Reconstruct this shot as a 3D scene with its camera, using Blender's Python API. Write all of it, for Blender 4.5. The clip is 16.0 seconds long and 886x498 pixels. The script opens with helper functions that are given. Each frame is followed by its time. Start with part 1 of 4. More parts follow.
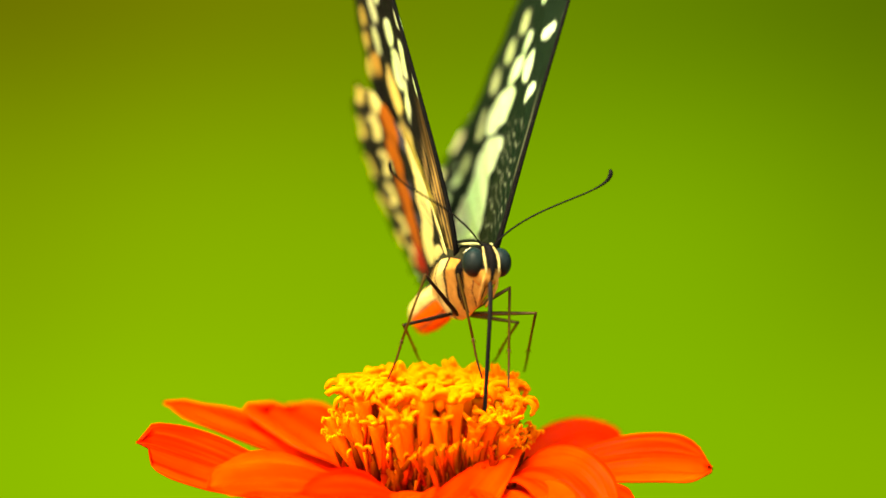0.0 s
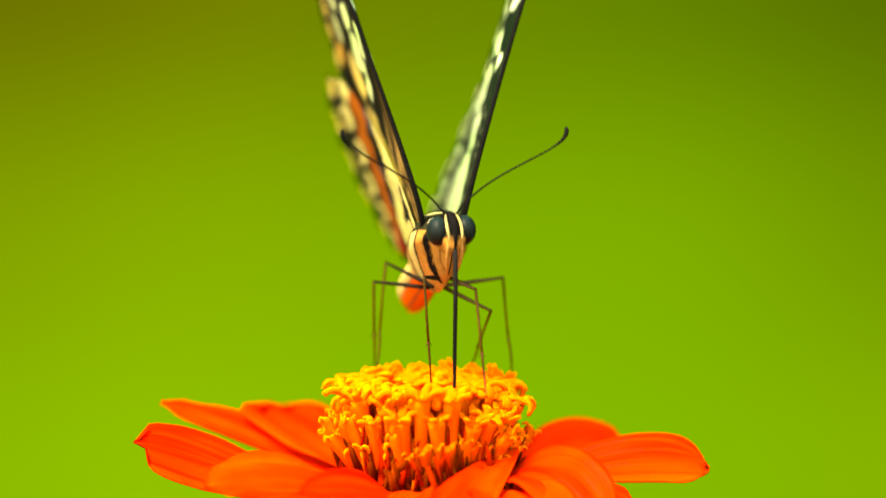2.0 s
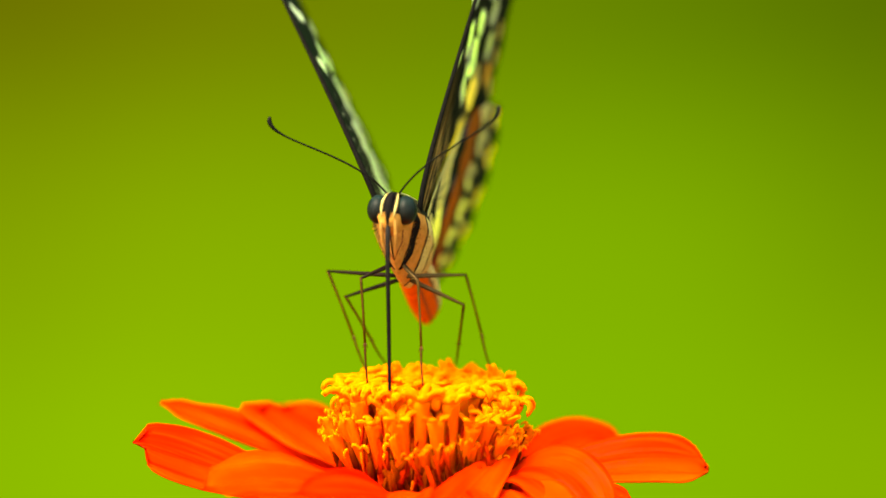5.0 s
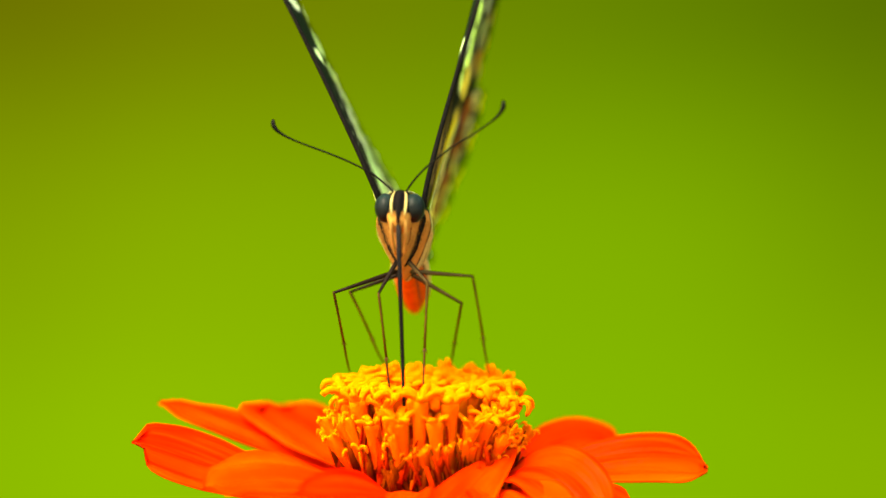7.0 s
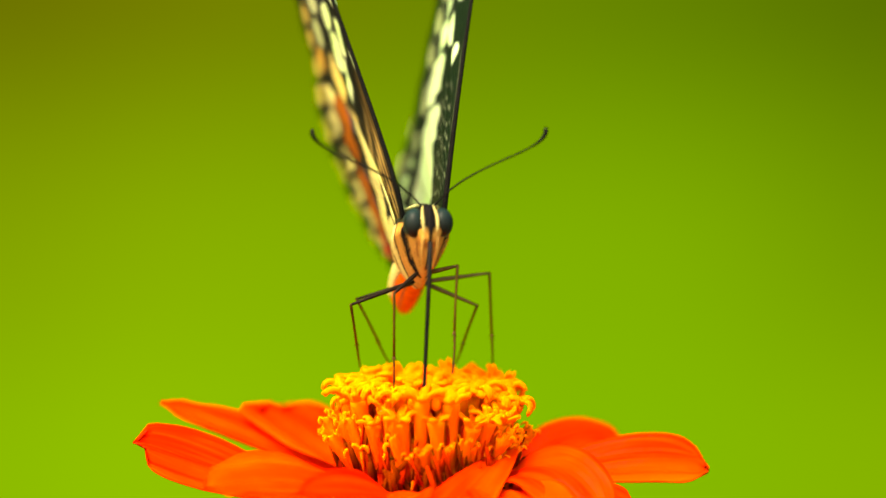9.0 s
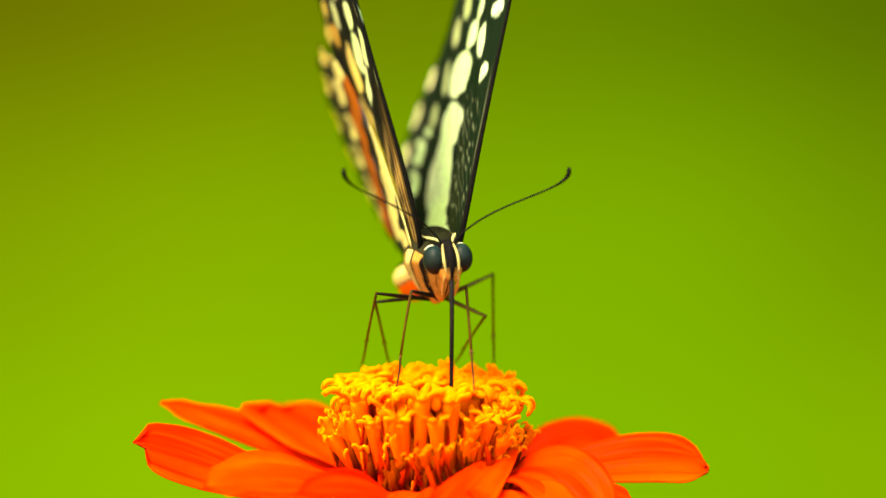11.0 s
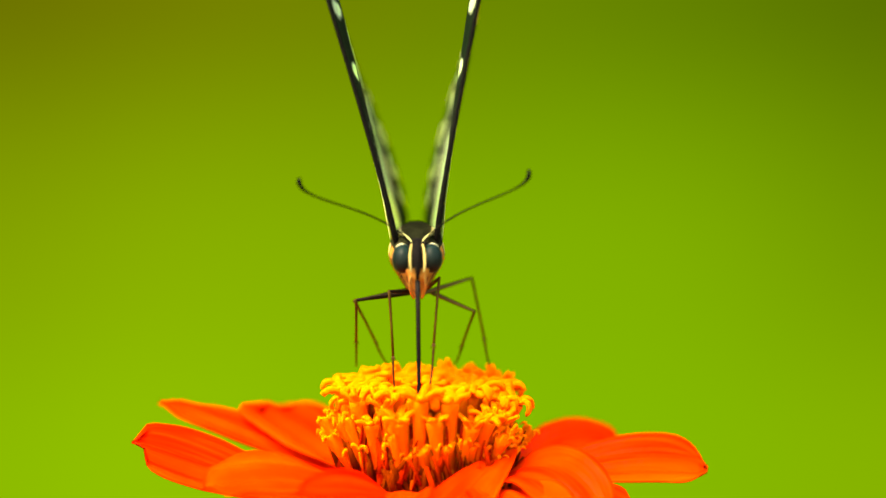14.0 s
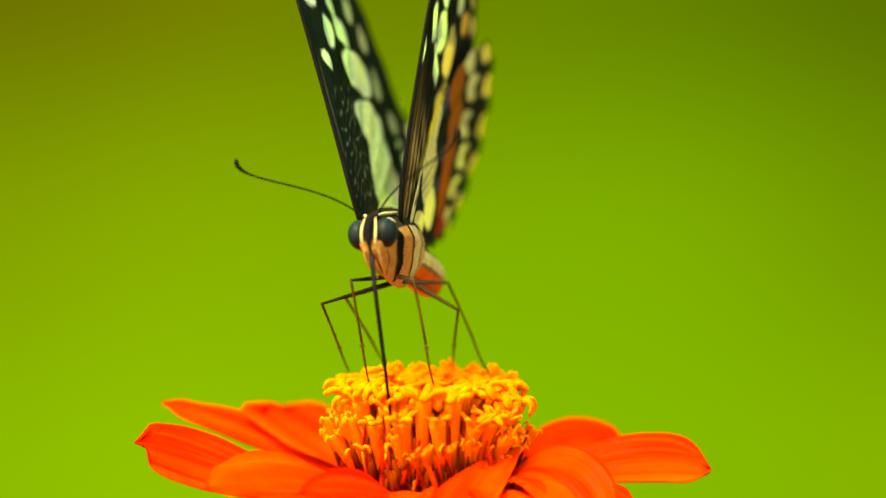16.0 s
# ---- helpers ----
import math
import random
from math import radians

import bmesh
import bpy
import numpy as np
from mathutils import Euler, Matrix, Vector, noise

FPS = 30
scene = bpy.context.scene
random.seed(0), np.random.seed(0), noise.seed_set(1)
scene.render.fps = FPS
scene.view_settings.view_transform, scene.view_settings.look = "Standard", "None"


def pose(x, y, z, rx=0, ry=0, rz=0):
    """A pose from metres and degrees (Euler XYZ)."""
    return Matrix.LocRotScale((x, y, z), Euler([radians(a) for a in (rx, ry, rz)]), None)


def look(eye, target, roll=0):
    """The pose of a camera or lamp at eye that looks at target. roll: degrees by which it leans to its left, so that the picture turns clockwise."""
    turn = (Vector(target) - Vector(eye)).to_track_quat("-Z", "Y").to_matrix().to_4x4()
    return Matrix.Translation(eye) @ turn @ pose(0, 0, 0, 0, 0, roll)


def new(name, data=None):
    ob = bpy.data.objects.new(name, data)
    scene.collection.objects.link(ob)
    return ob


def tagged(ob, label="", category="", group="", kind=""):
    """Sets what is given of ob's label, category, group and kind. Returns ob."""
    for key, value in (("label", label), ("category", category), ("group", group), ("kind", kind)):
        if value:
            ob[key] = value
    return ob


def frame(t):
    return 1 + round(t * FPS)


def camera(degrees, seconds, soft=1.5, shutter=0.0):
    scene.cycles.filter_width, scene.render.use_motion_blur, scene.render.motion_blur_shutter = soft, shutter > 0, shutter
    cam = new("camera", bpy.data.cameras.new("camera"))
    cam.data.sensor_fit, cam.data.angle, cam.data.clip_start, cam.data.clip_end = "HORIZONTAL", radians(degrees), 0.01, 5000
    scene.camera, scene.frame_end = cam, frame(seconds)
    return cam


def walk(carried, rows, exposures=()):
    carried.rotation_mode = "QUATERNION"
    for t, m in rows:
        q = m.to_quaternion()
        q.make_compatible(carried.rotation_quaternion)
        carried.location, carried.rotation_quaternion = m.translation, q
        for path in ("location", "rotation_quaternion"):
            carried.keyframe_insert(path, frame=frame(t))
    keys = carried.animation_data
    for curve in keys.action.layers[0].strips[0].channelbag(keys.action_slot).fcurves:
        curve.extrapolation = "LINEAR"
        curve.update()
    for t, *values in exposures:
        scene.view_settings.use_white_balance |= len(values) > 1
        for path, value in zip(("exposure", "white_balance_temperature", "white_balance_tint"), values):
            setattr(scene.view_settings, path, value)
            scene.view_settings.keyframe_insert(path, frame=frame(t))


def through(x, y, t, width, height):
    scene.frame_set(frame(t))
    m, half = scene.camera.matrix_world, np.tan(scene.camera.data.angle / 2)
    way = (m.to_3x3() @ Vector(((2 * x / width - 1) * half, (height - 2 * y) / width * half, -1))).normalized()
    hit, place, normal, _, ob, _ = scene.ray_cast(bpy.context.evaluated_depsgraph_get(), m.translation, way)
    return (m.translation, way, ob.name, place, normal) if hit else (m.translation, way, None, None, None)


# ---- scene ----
# One unit is a twentieth of a millimetre; the crown of the flower is the origin of all unit places.
U = 5e-5
HEIGHT = 1.0            # the crown's height over the ground, metres
TILT = 5.0             # the camera looks down by this
FOV = 18.0
REACH = 784 * U / math.tan(radians(FOV / 2))


def at(x, y, z):
    return Vector((x * U, y * U, z * U + HEIGHT))


# ---- camera ----
cam = camera(FOV, 16.0, soft=1.4, shutter=0.8)
EYE = at(24, 0, 0) + Vector((0, 231 * U * math.sin(radians(TILT)) - REACH * math.cos(radians(TILT)), 231 * U * math.cos(radians(TILT)) + REACH * math.sin(radians(TILT))))
cam.data.dof.use_dof = True
cam.data.dof.focus_distance = REACH - 60 * U
cam.data.dof.aperture_fstop = 10.0
SWAY = [(0, 4), (0.5, 2), (1, -5), (1.5, 4), (2, -1), (2.5, 1), (3, 1), (3.5, -1), (4, -4), (6.5, 1), (7, -4), (7.5, 1), (8, -5), (8.5, -1), (9, -2), (9.2, -1), (11.3, -2),
        (11.5, 1), (12, -2), (12.5, 2), (13, -4), (13.5, 1), (14, -4), (14.5, -1), (15, -1), (15.5, 1), (16, 1)]
walk(cam, [(t, pose(*EYE, 90 - TILT, 0, math.degrees(math.atan(dx * U / REACH)))) for t, dx in SWAY], exposures=[(0.0, 3.15, 8600, 10), (16.0, 3.15, 8600, 10)])

# ---- light ----
world = bpy.data.worlds.new("sky")
scene.world = world
world.use_nodes = True
wn = world.node_tree.nodes
sky = wn.new("ShaderNodeTexSky")
sky.sky_type, sky.sun_disc = "NISHITA", False
sky.dust_density = 4.0
SUN_EL, SUN_AZ = 58.0, -44.0     # height, and the angle left of the camera's back
sky.sun_elevation, sky.sun_rotation = radians(SUN_EL), radians(180 - SUN_AZ)
wn["Background"].inputs["Strength"].default_value = 0.115
world.node_tree.links.new(sky.outputs[0], wn["Background"].inputs["Color"])
sun = new("sun", bpy.data.lights.new("sun", "SUN"))
sun.data.energy, sun.data.angle, sun.data.color = 1.2, radians(22), (1, 0.93, 0.78)
to_sun = Vector((math.sin(radians(SUN_AZ)) * math.cos(radians(SUN_EL)), -math.cos(radians(SUN_AZ)) * math.cos(radians(SUN_EL)), math.sin(radians(SUN_EL))))
sun.matrix_world = look(to_sun * 5, (0, 0, 0))


# ---- materials ----
def srgb(r, g, b):
    return tuple((c / 255 / 12.92 if c < 10.3 else ((c / 255 + 0.055) / 1.055) ** 2.4) for c in (r, g, b)) + (1,)


class Nodes:
    """A short way to write a node material."""

    def __init__(self, name):
        self.mat = bpy.data.materials.new(name)
        self.mat.use_nodes = True
        self.tree = self.mat.node_tree
        self.tree.nodes.clear()
        self.out = self.tree.nodes.new("ShaderNodeOutputMaterial")

    def add(self, kind, props=None, **sockets):
        node = self.tree.nodes.new("ShaderNode" + kind)
        for k, v in (props or {}).items():
            setattr(node, k, v)
        for k, v in sockets.items():
            key = int(k[1:]) if k[0] == "i" and k[1:].isdigit() else k.replace("_", " ")
            self.put(node.inputs[key], v)
        return node

    def put(self, socket, v):
        if isinstance(v, bpy.types.NodeSocket):
            self.tree.links.new(v, socket)
        else:
            socket.default_value = v

    def math(self, op, a, b=0.0):
        return self.add("Math", {"operation": op}, i0=a, i1=b).outputs[0]

    def mix(self, f, a, b, blend="MIX"):
        node = self.add("Mix", {"data_type": "RGBA", "blend_type": blend})
        self.put(node.inputs[0], f), self.put(node.inputs[6], a), self.put(node.inputs[7], b)
        return node.outputs[2]

    def ramp(self, f, stops):
        node = self.add("ValToRGB", i0=f)
        el = node.color_ramp.elements
        while len(el) < len(stops):
            el.new(0.5)
        for e, (p, c) in zip(el, stops):
            e.position, e.color = p, c
        node.color_ramp.interpolation = "B_SPLINE" if len(stops) > 3 else "EASE"
        return node.outputs[0]

    def noise(self, scale, detail=3.0, rough=0.5, vector=None, what=0):
        node = self.add("TexNoise", Scale=scale, Detail=detail, Roughness=rough)
        if vector is None:
            vector = self.add("TexCoord").outputs["Object"]
        self.put(node.inputs["Vector"], vector)
        return node.outputs[what]

    def done(self, shader):
        self.tree.links.new(shader, self.out.inputs["Surface"])
        return self.mat


def coated(name, rough=0.55, clear=0.0, grain=0.15, scale=9000.0, bump=0.25, through=0.0, spec=0.3, tint=None, deep=0.0):
    """Colour from the mesh's own pigment, with fine grain, relief and some light shining through."""
    n = Nodes(name)
    pig = n.add("VertexColor", {"layer_name": "pigment"}).outputs["Color"] if tint is None else tint
    fine = n.noise(scale, 4.0, 0.6)
    broad = n.noise(scale / 9, 2.0)
    col = n.mix(grain, pig, n.mix(1.0, pig, n.ramp(fine, [(0.25, (0.25, 0.25, 0.25, 1)), (0.75, (1.5, 1.5, 1.5, 1))]), "MULTIPLY"))
    col = n.mix(grain, col, n.mix(1.0, pig, n.ramp(broad, [(0.3, (0.5, 0.45, 0.4, 1)), (0.7, (1.2, 1.2, 1.2, 1))]), "MULTIPLY"))
    rel = n.add("Bump", Strength=bump, Distance=3 * U, Height=fine).outputs[0]
    sh = n.add("BsdfPrincipled", Base_Color=col, Roughness=rough, Normal=rel)
    sh.inputs["Specular IOR Level"].default_value = spec
    sh.inputs["Coat Weight"].default_value = clear
    if deep:
        sh.inputs["Subsurface Weight"].default_value = deep
        sh.inputs["Subsurface Radius"].default_value = (1.0, 0.45, 0.1)
        sh.inputs["Subsurface Scale"].default_value = 22 * U
    if through:
        # light that passes through is coloured twice
        tr = n.add("BsdfTranslucent", Color=n.mix(1.0, col, col, "MULTIPLY"), Normal=rel)
        mx = n.add("MixShader", i0=through, i1=sh.outputs[0], i2=tr.outputs[0])
        return n.done(mx.outputs[0])
    return n.done(sh.outputs[0])


def petal_material():
    n = Nodes("petal_velvet")
    uv = n.add("VertexColor", {"layer_name": "pigment"})
    sep = n.add("SeparateColor", Color=uv.outputs["Color"])
    across, along, orange_sheen = sep.outputs[0], sep.outputs[1], sep.outputs[2]
    rnd = n.add("ObjectInfo").outputs["Random"]
    vec = n.add("CombineXYZ", X=n.math("MULTIPLY", across, 26.0), Y=n.math("MULTIPLY", along, 1.6), Z=n.math("MULTIPLY", rnd, 40.0)).outputs[0]
    vein = n.noise(1.0, 4.0, 0.55, vec)
    blot = n.noise(260.0, 3.0)
    # red turns orange by petal tone and by sheen put into the colour
    red = n.mix(n.math("MULTIPLY", orange_sheen, 1.0), (0.66, 0.0065, 0.0002, 1), (0.68, 0.050, 0.0005, 1))
    col = n.mix(n.ramp(vein, [(0.38, (0, 0, 0, 1)), (0.68, (0.75, 0.75, 0.75, 1))]), red, (0.68, 0.034, 0.0005, 1))
    col = n.mix(n.ramp(blot, [(0.4, (0, 0, 0, 1)), (0.75, (0.5, 0.5, 0.5, 1))]), col, (0.58, 0.0085, 0.0003, 1))
    hgt = n.math("ADD", n.math("MULTIPLY", vein, 0.8), n.math("MULTIPLY", n.noise(9000.0, 2.0), 0.25))
    rel = n.add("Bump", Strength=0.45, Distance=6 * U, Height=hgt).outputs[0]
    sh = n.add("BsdfPrincipled", Base_Color=col, Roughness=0.48, Normal=rel)
    sh.inputs["Specular IOR Level"].default_value = 0.04
    tr = n.add("BsdfTranslucent", Color=col, Normal=rel)
    return n.done(n.add("MixShader", i0=0.35, i1=sh.outputs[0], i2=tr.outputs[0]).outputs[0])


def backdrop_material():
    """A sheet that glows by itself, painted as far sunlit leaves wholly out of focus: broad soft greens."""
    n = Nodes("far_greenery_glow")
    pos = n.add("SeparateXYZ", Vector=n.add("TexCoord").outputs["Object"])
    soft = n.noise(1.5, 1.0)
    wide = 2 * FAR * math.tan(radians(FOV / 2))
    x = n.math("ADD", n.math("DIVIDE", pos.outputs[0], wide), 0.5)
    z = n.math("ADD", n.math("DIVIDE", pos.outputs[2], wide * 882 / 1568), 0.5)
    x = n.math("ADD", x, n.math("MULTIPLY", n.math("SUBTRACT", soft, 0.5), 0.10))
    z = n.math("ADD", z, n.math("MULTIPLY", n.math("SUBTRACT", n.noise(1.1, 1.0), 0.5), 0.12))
    # brightness is painted in as well: dim top and corners, bright below
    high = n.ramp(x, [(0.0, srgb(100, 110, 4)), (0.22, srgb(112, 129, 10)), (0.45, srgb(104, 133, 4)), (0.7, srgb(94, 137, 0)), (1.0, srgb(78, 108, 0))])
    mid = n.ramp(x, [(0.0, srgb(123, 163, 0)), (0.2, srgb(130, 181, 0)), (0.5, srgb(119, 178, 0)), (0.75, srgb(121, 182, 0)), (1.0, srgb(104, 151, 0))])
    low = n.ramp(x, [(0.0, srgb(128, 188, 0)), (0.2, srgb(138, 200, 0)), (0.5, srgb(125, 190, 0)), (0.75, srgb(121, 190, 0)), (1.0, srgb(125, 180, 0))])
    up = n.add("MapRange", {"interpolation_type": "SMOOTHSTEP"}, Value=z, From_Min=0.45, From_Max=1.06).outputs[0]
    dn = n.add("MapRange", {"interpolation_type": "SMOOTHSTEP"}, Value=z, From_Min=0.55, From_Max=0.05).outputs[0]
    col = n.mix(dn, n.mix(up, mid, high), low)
    # the sheet gives its own light; no lamp reaches these colours
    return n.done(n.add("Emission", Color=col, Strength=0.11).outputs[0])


FAR = 3.0
PETAL = petal_material()
FLORET = coated("floret_wax", rough=0.6, grain=0.2, spec=0.05, deep=0.85)
CHAFF = coated("dry_chaff", rough=0.85, grain=0.5, through=0.1, spec=0.0)
GREEN = coated("green_stem", rough=0.6, grain=0.4, tint=(0.07, 0.16, 0.02, 1), scale=1500)
SCALES = coated("wing_scales", rough=0.6, grain=0.22, scale=14000.0, bump=0.3, through=0.6, spec=0.1)
FUR = coated("body_fur", rough=0.8, grain=0.35, scale=12000.0, bump=0.7, spec=0.04)
HORN = coated("leg_horn", rough=0.55, grain=0.3, spec=0.03)
EYE_GLOSS = coated("eye_gloss", rough=0.38, grain=0.25, scale=16000.0, bump=0.1, spec=0.05, clear=0.0)


def lawn_material():
    n = Nodes("lawn")
    a = n.noise(3.0, 5.0, 0.6)
    b = n.noise(220.0, 3.0, 0.6)
    col = n.mix(a, (0.05, 0.11, 0.012, 1), (0.12, 0.16, 0.03, 1))
    col = n.mix(0.5, col, n.mix(b, (0.02, 0.05, 0.006, 1), (0.11, 0.19, 0.03, 1)))
    rel = n.add("Bump", Strength=0.8, Distance=0.02, Height=b).outputs[0]
    return n.done(n.add("BsdfPrincipled", Base_Color=col, Roughness=0.85, Normal=rel).outputs[0])


# ---- mesh helpers ----
def mesh(name, verts, faces, cols=None, smooth=True, scale=U):
    me = bpy.data.meshes.new(name)
    me.from_pydata([tuple(scale * c for c in v) for v in verts], [], faces)
    if cols is not None:
        layer = me.color_attributes.new("pigment", "FLOAT_COLOR", "POINT")
        flat = np.ones((len(verts), 4), dtype=np.float32)
        flat[:, :3] = np.asarray(cols, dtype=np.float32)[:, :3]
        layer.data.foreach_set("color", flat.ravel())
    if smooth:
        me.polygons.foreach_set("use_smooth", [True] * len(me.polygons))
    return me


def part(name, me, material, parent, label="", m=None):
    ob = new(name, me)
    if not me.materials:
        me.materials.append(material)
    ob.parent = parent
    if m is not None:
        ob.matrix_basis = m
    if label:
        ob["label"] = label
    return ob


class Shape:
    """Gathers vertices, faces and pigments of one mesh."""

    def __init__(self):
        self.v, self.f, self.c = [], [], []

    def rings(self, rows, cols, closed=True, cap=True):
        """rows: rings of points; cols: a colour for each point."""
        k, n = len(self.v), len(rows[0])
        for r, cc in zip(rows, cols):
            self.v += [tuple(p) for p in r]
            self.c += [tuple(q) for q in cc]
        for i in range(len(rows) - 1):
            for j in range(n if closed else n - 1):
                a, b = k + i * n + j, k + i * n + (j + 1) % n
                self.f.append((a, b, b + n, a + n))
        if cap and closed:
            self.f.append(tuple(k + j for j in range(n))[::-1])
            self.f.append(tuple(k + (len(rows) - 1) * n + j for j in range(n)))
        return self

    def tube(self, path, radii, colour, sides=8, flat=1.0):
        """A tube along a path; colour: one, or a function of (share of the way, angle)."""
        path = [Vector(p) for p in path]
        side = Vector((1, 0, 0))
        rows, cols = [], []
        for i, p in enumerate(path):
            d = (path[min(i + 1, len(path) - 1)] - path[max(i - 1, 0)]).normalized()
            side = side - d * side.dot(d)
            if side.length < 1e-3:
                side = d.orthogonal()
            side.normalize()
            up = d.cross(side)
            r = radii[i] if hasattr(radii, "__len__") else radii
            s = i / (len(path) - 1)
            rows.append([p + r * (math.cos(a) * side + flat * math.sin(a) * up) for a in (2 * math.pi * j / sides for j in range(sides))])
            cols.append([colour(s, 2 * math.pi * j / sides) if callable(colour) else colour for j in range(sides)])
        return self.rings(rows, cols)

    def done(self, name, smooth=True):
        return mesh(name, self.v, self.f, self.c, smooth)


def bezier(a, b, c, n, d=None):
    a, b, c = Vector(a), Vector(b), Vector(c)
    out = []
    for i in range(n):
        t = i / (n - 1)
        if d is None:
            out.append(a * (1 - t) ** 2 + b * 2 * t * (1 - t) + c * t * t)
        else:
            out.append(a * (1 - t) ** 3 + b * 3 * t * (1 - t) ** 2 + c * 3 * t * t * (1 - t) + Vector(d) * t ** 3)
    return out


# ---- ground and distance ----
def ground():
    v, f, n = [], [], 40
    for i in range(n + 1):
        for j in range(n + 1):
            a, b = (i / n - 0.5), (j / n - 0.5)
            v.append((a * 60, b * 60, 0.03 * noise.noise((a * 40, b * 40, 0)) * min(1, 8 * math.hypot(a, b))))
    for i in range(n):
        for j in range(n):
            k = i * (n + 1) + j
            f.append((k, k + n + 1, k + n + 2, k + 1))
    ob = new("ground", mesh("ground", v, f, scale=1))
    ob.data.materials.append(lawn_material())
    tagged(ob, "short green lawn reaching to the horizon", "lawn", kind="structure")


def backdrop():
    n, v, f = 48, [], []
    for i in range(n + 1):
        x = -7 + 14 * i / n
        y = -0.02 * x * x if abs(x) < 1.5 else -0.045 - 0.12 * (abs(x) - 1.5) ** 1.6
        for z in (-0.85, 3.4):
            v.append((x, y, z))
    for i in range(n):
        f.append((2 * i, 2 * i + 2, 2 * i + 3, 2 * i + 1))
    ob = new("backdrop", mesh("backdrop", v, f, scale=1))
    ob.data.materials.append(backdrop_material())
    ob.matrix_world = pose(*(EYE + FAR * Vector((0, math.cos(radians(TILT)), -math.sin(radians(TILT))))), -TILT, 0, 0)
    tagged(ob, "glowing backdrop sheet painted as out-of-focus sunlit lime green foliage", "foliage", kind="structure")


ground()
backdrop()

# ---- the flower ----
flower = new("flower")
flower.location = at(0, 0, 0)
tagged(flower, "orange-red zinnia in full bloom with a yellow crown of florets", "flower")


def petal(base, ctrl, tip, width, roll, orange_sheen=0.2, notch=0.1, cup=0.16, label="", seed=0, ripple=3.0, tipw=0.55, broad=0.62, grade=0.0, skew=0.0):
    """One ray petal: a cupped, ribbed blade along a bent midrib. roll: degrees the blade leans about the midrib."""
    rng = random.Random(seed)
    nl, nw = 34, 18
    mid = bezier(base, ctrl, tip, nl)
    rows = {1: [], -1: []}
    cols = []
    ph = rng.random() * 6
    for i, p in enumerate(mid):
        t = i / (nl - 1)
        d = (mid[min(i + 1, nl - 1)] - mid[max(i - 1, 0)]).normalized()
        side = d.cross(Vector((0, 0, 1))).normalized()
        r = radians(roll * min(1, 0.35 + t))
        up = side.cross(d)
        side, up = side * math.cos(r) + up * math.sin(r), up * math.cos(r) - side * math.sin(r)
        w = width / 2 * (0.24 + 0.76 * math.sin(min(1, t / broad) * math.pi / 2) ** 0.9)
        if t > broad:
            q = (t - broad) / (1 - broad)
            w *= (1 - q ** 2.6 * (1 - tipw)) * (1 if q < 0.8 else math.sqrt(max(0.02, 1 - ((q - 0.8) / 0.202) ** 2)))
        top, low, cc = [], [], []
        for j in range(nw + 1):
            s = 2 * j / nw - 1
            back = notch * width * math.exp(-(s * 3.2 + 0.5 * math.sin(ph)) ** 2) * max(0, (t - 0.75) / 0.25) ** 2
            back += 0.03 * width * math.sin(s * 9 + ph) * max(0, (t - 0.8) / 0.2)
            back += skew * max(0, -s) * max(0, (t - 0.6) / 0.4)
            full, e = min(1, 2.2 * t), s * 2 * w / width
            h = cup * width * (e * e - 0.3) * full
            h += 0.03 * width * math.cos(e * math.pi * 3.0 + 0.5 * ph) * full
            h += ripple * math.sin(t * 7 + ph + s * 2.5) * abs(s) * t
            q = p + side * (w * s) + up * h - d * back
            top.append(q + up * 1.6)
            low.append(q - up * 1.6)
            # third channel: two-tone orange, with light caught on the blade coloured in
            cc.append((j / nw, t, min(1, max(0, orange_sheen + grade * s + 0.22 * math.sin(ph + s * 2 + t * 3) + 0.22 * math.sin(s * 8 + ph * 2 + t)))))
        rows[1].append(top), rows[-1].append(low)
        cols.append(cc)
    loop = [a + b[::-1] for a, b in zip(rows[1], rows[-1])]
    cl = [c + c[::-1] for c in cols]
    return part("petal", Shape().rings(loop, cl).done("petal"), PETAL, flower, label)


petal((-80, 60, -200), (-250, 120, -156), (-490, 180, -61), 90, 18, orange_sheen=0.12, notch=0.03, seed=2, tipw=0.15)
petal((-60, 80, -190), (-164, 180, -160), (-292, 270, -84), 250, -4, orange_sheen=0.2, seed=3, notch=0.0, tipw=1.0, ripple=1, cup=0.06, label="broad orange-red petal")
petal((0, 100, -185), (10, 250, -150), (20, 400, -120), 180, 0, seed=4)
petal((150, 80, -215), (285, 180, -90), (372, 210, -168), 200, -18, orange_sheen=0.05, seed=9, notch=0.0, tipw=0.6, ripple=1, cup=0.0)
petal((-105, -40, -240), (-330, -40, -176), (-518, -40, -106), 140, 32, orange_sheen=0.06, notch=0.16, skew=34, seed=1, broad=0.74, tipw=0.7, label="long red petal with a notched tip")
petal((110, 10, -215), (310, 20, -132), (496, 0, -156), 132, -30, orange_sheen=0.36, grade=0.4, notch=0.08, seed=10, broad=0.70, tipw=0.4, label="long orange-red petal with a notched tip")
petal((100, -60, -210), (225, -130, -185), (362, -120, -205), 105, -22, orange_sheen=0.0, seed=12)
petal((90, -60, -195), (205, -120, -76), (285, -220, -222), 150, -22, orange_sheen=0.35, seed=11)
petal((-62, -70, -212), (-214, -160, -124), (-376, -225, -150), 165, 18, orange_sheen=0.62, seed=5, tipw=0.3, cup=0.1, label="arched orange petal curling down")
petal((-20, -110, -215), (-90, -230, -140), (-212, -330, -140), 80, 38, orange_sheen=0.0, seed=6, broad=0.5, tipw=0.2, label="small red petal with a curled tip")
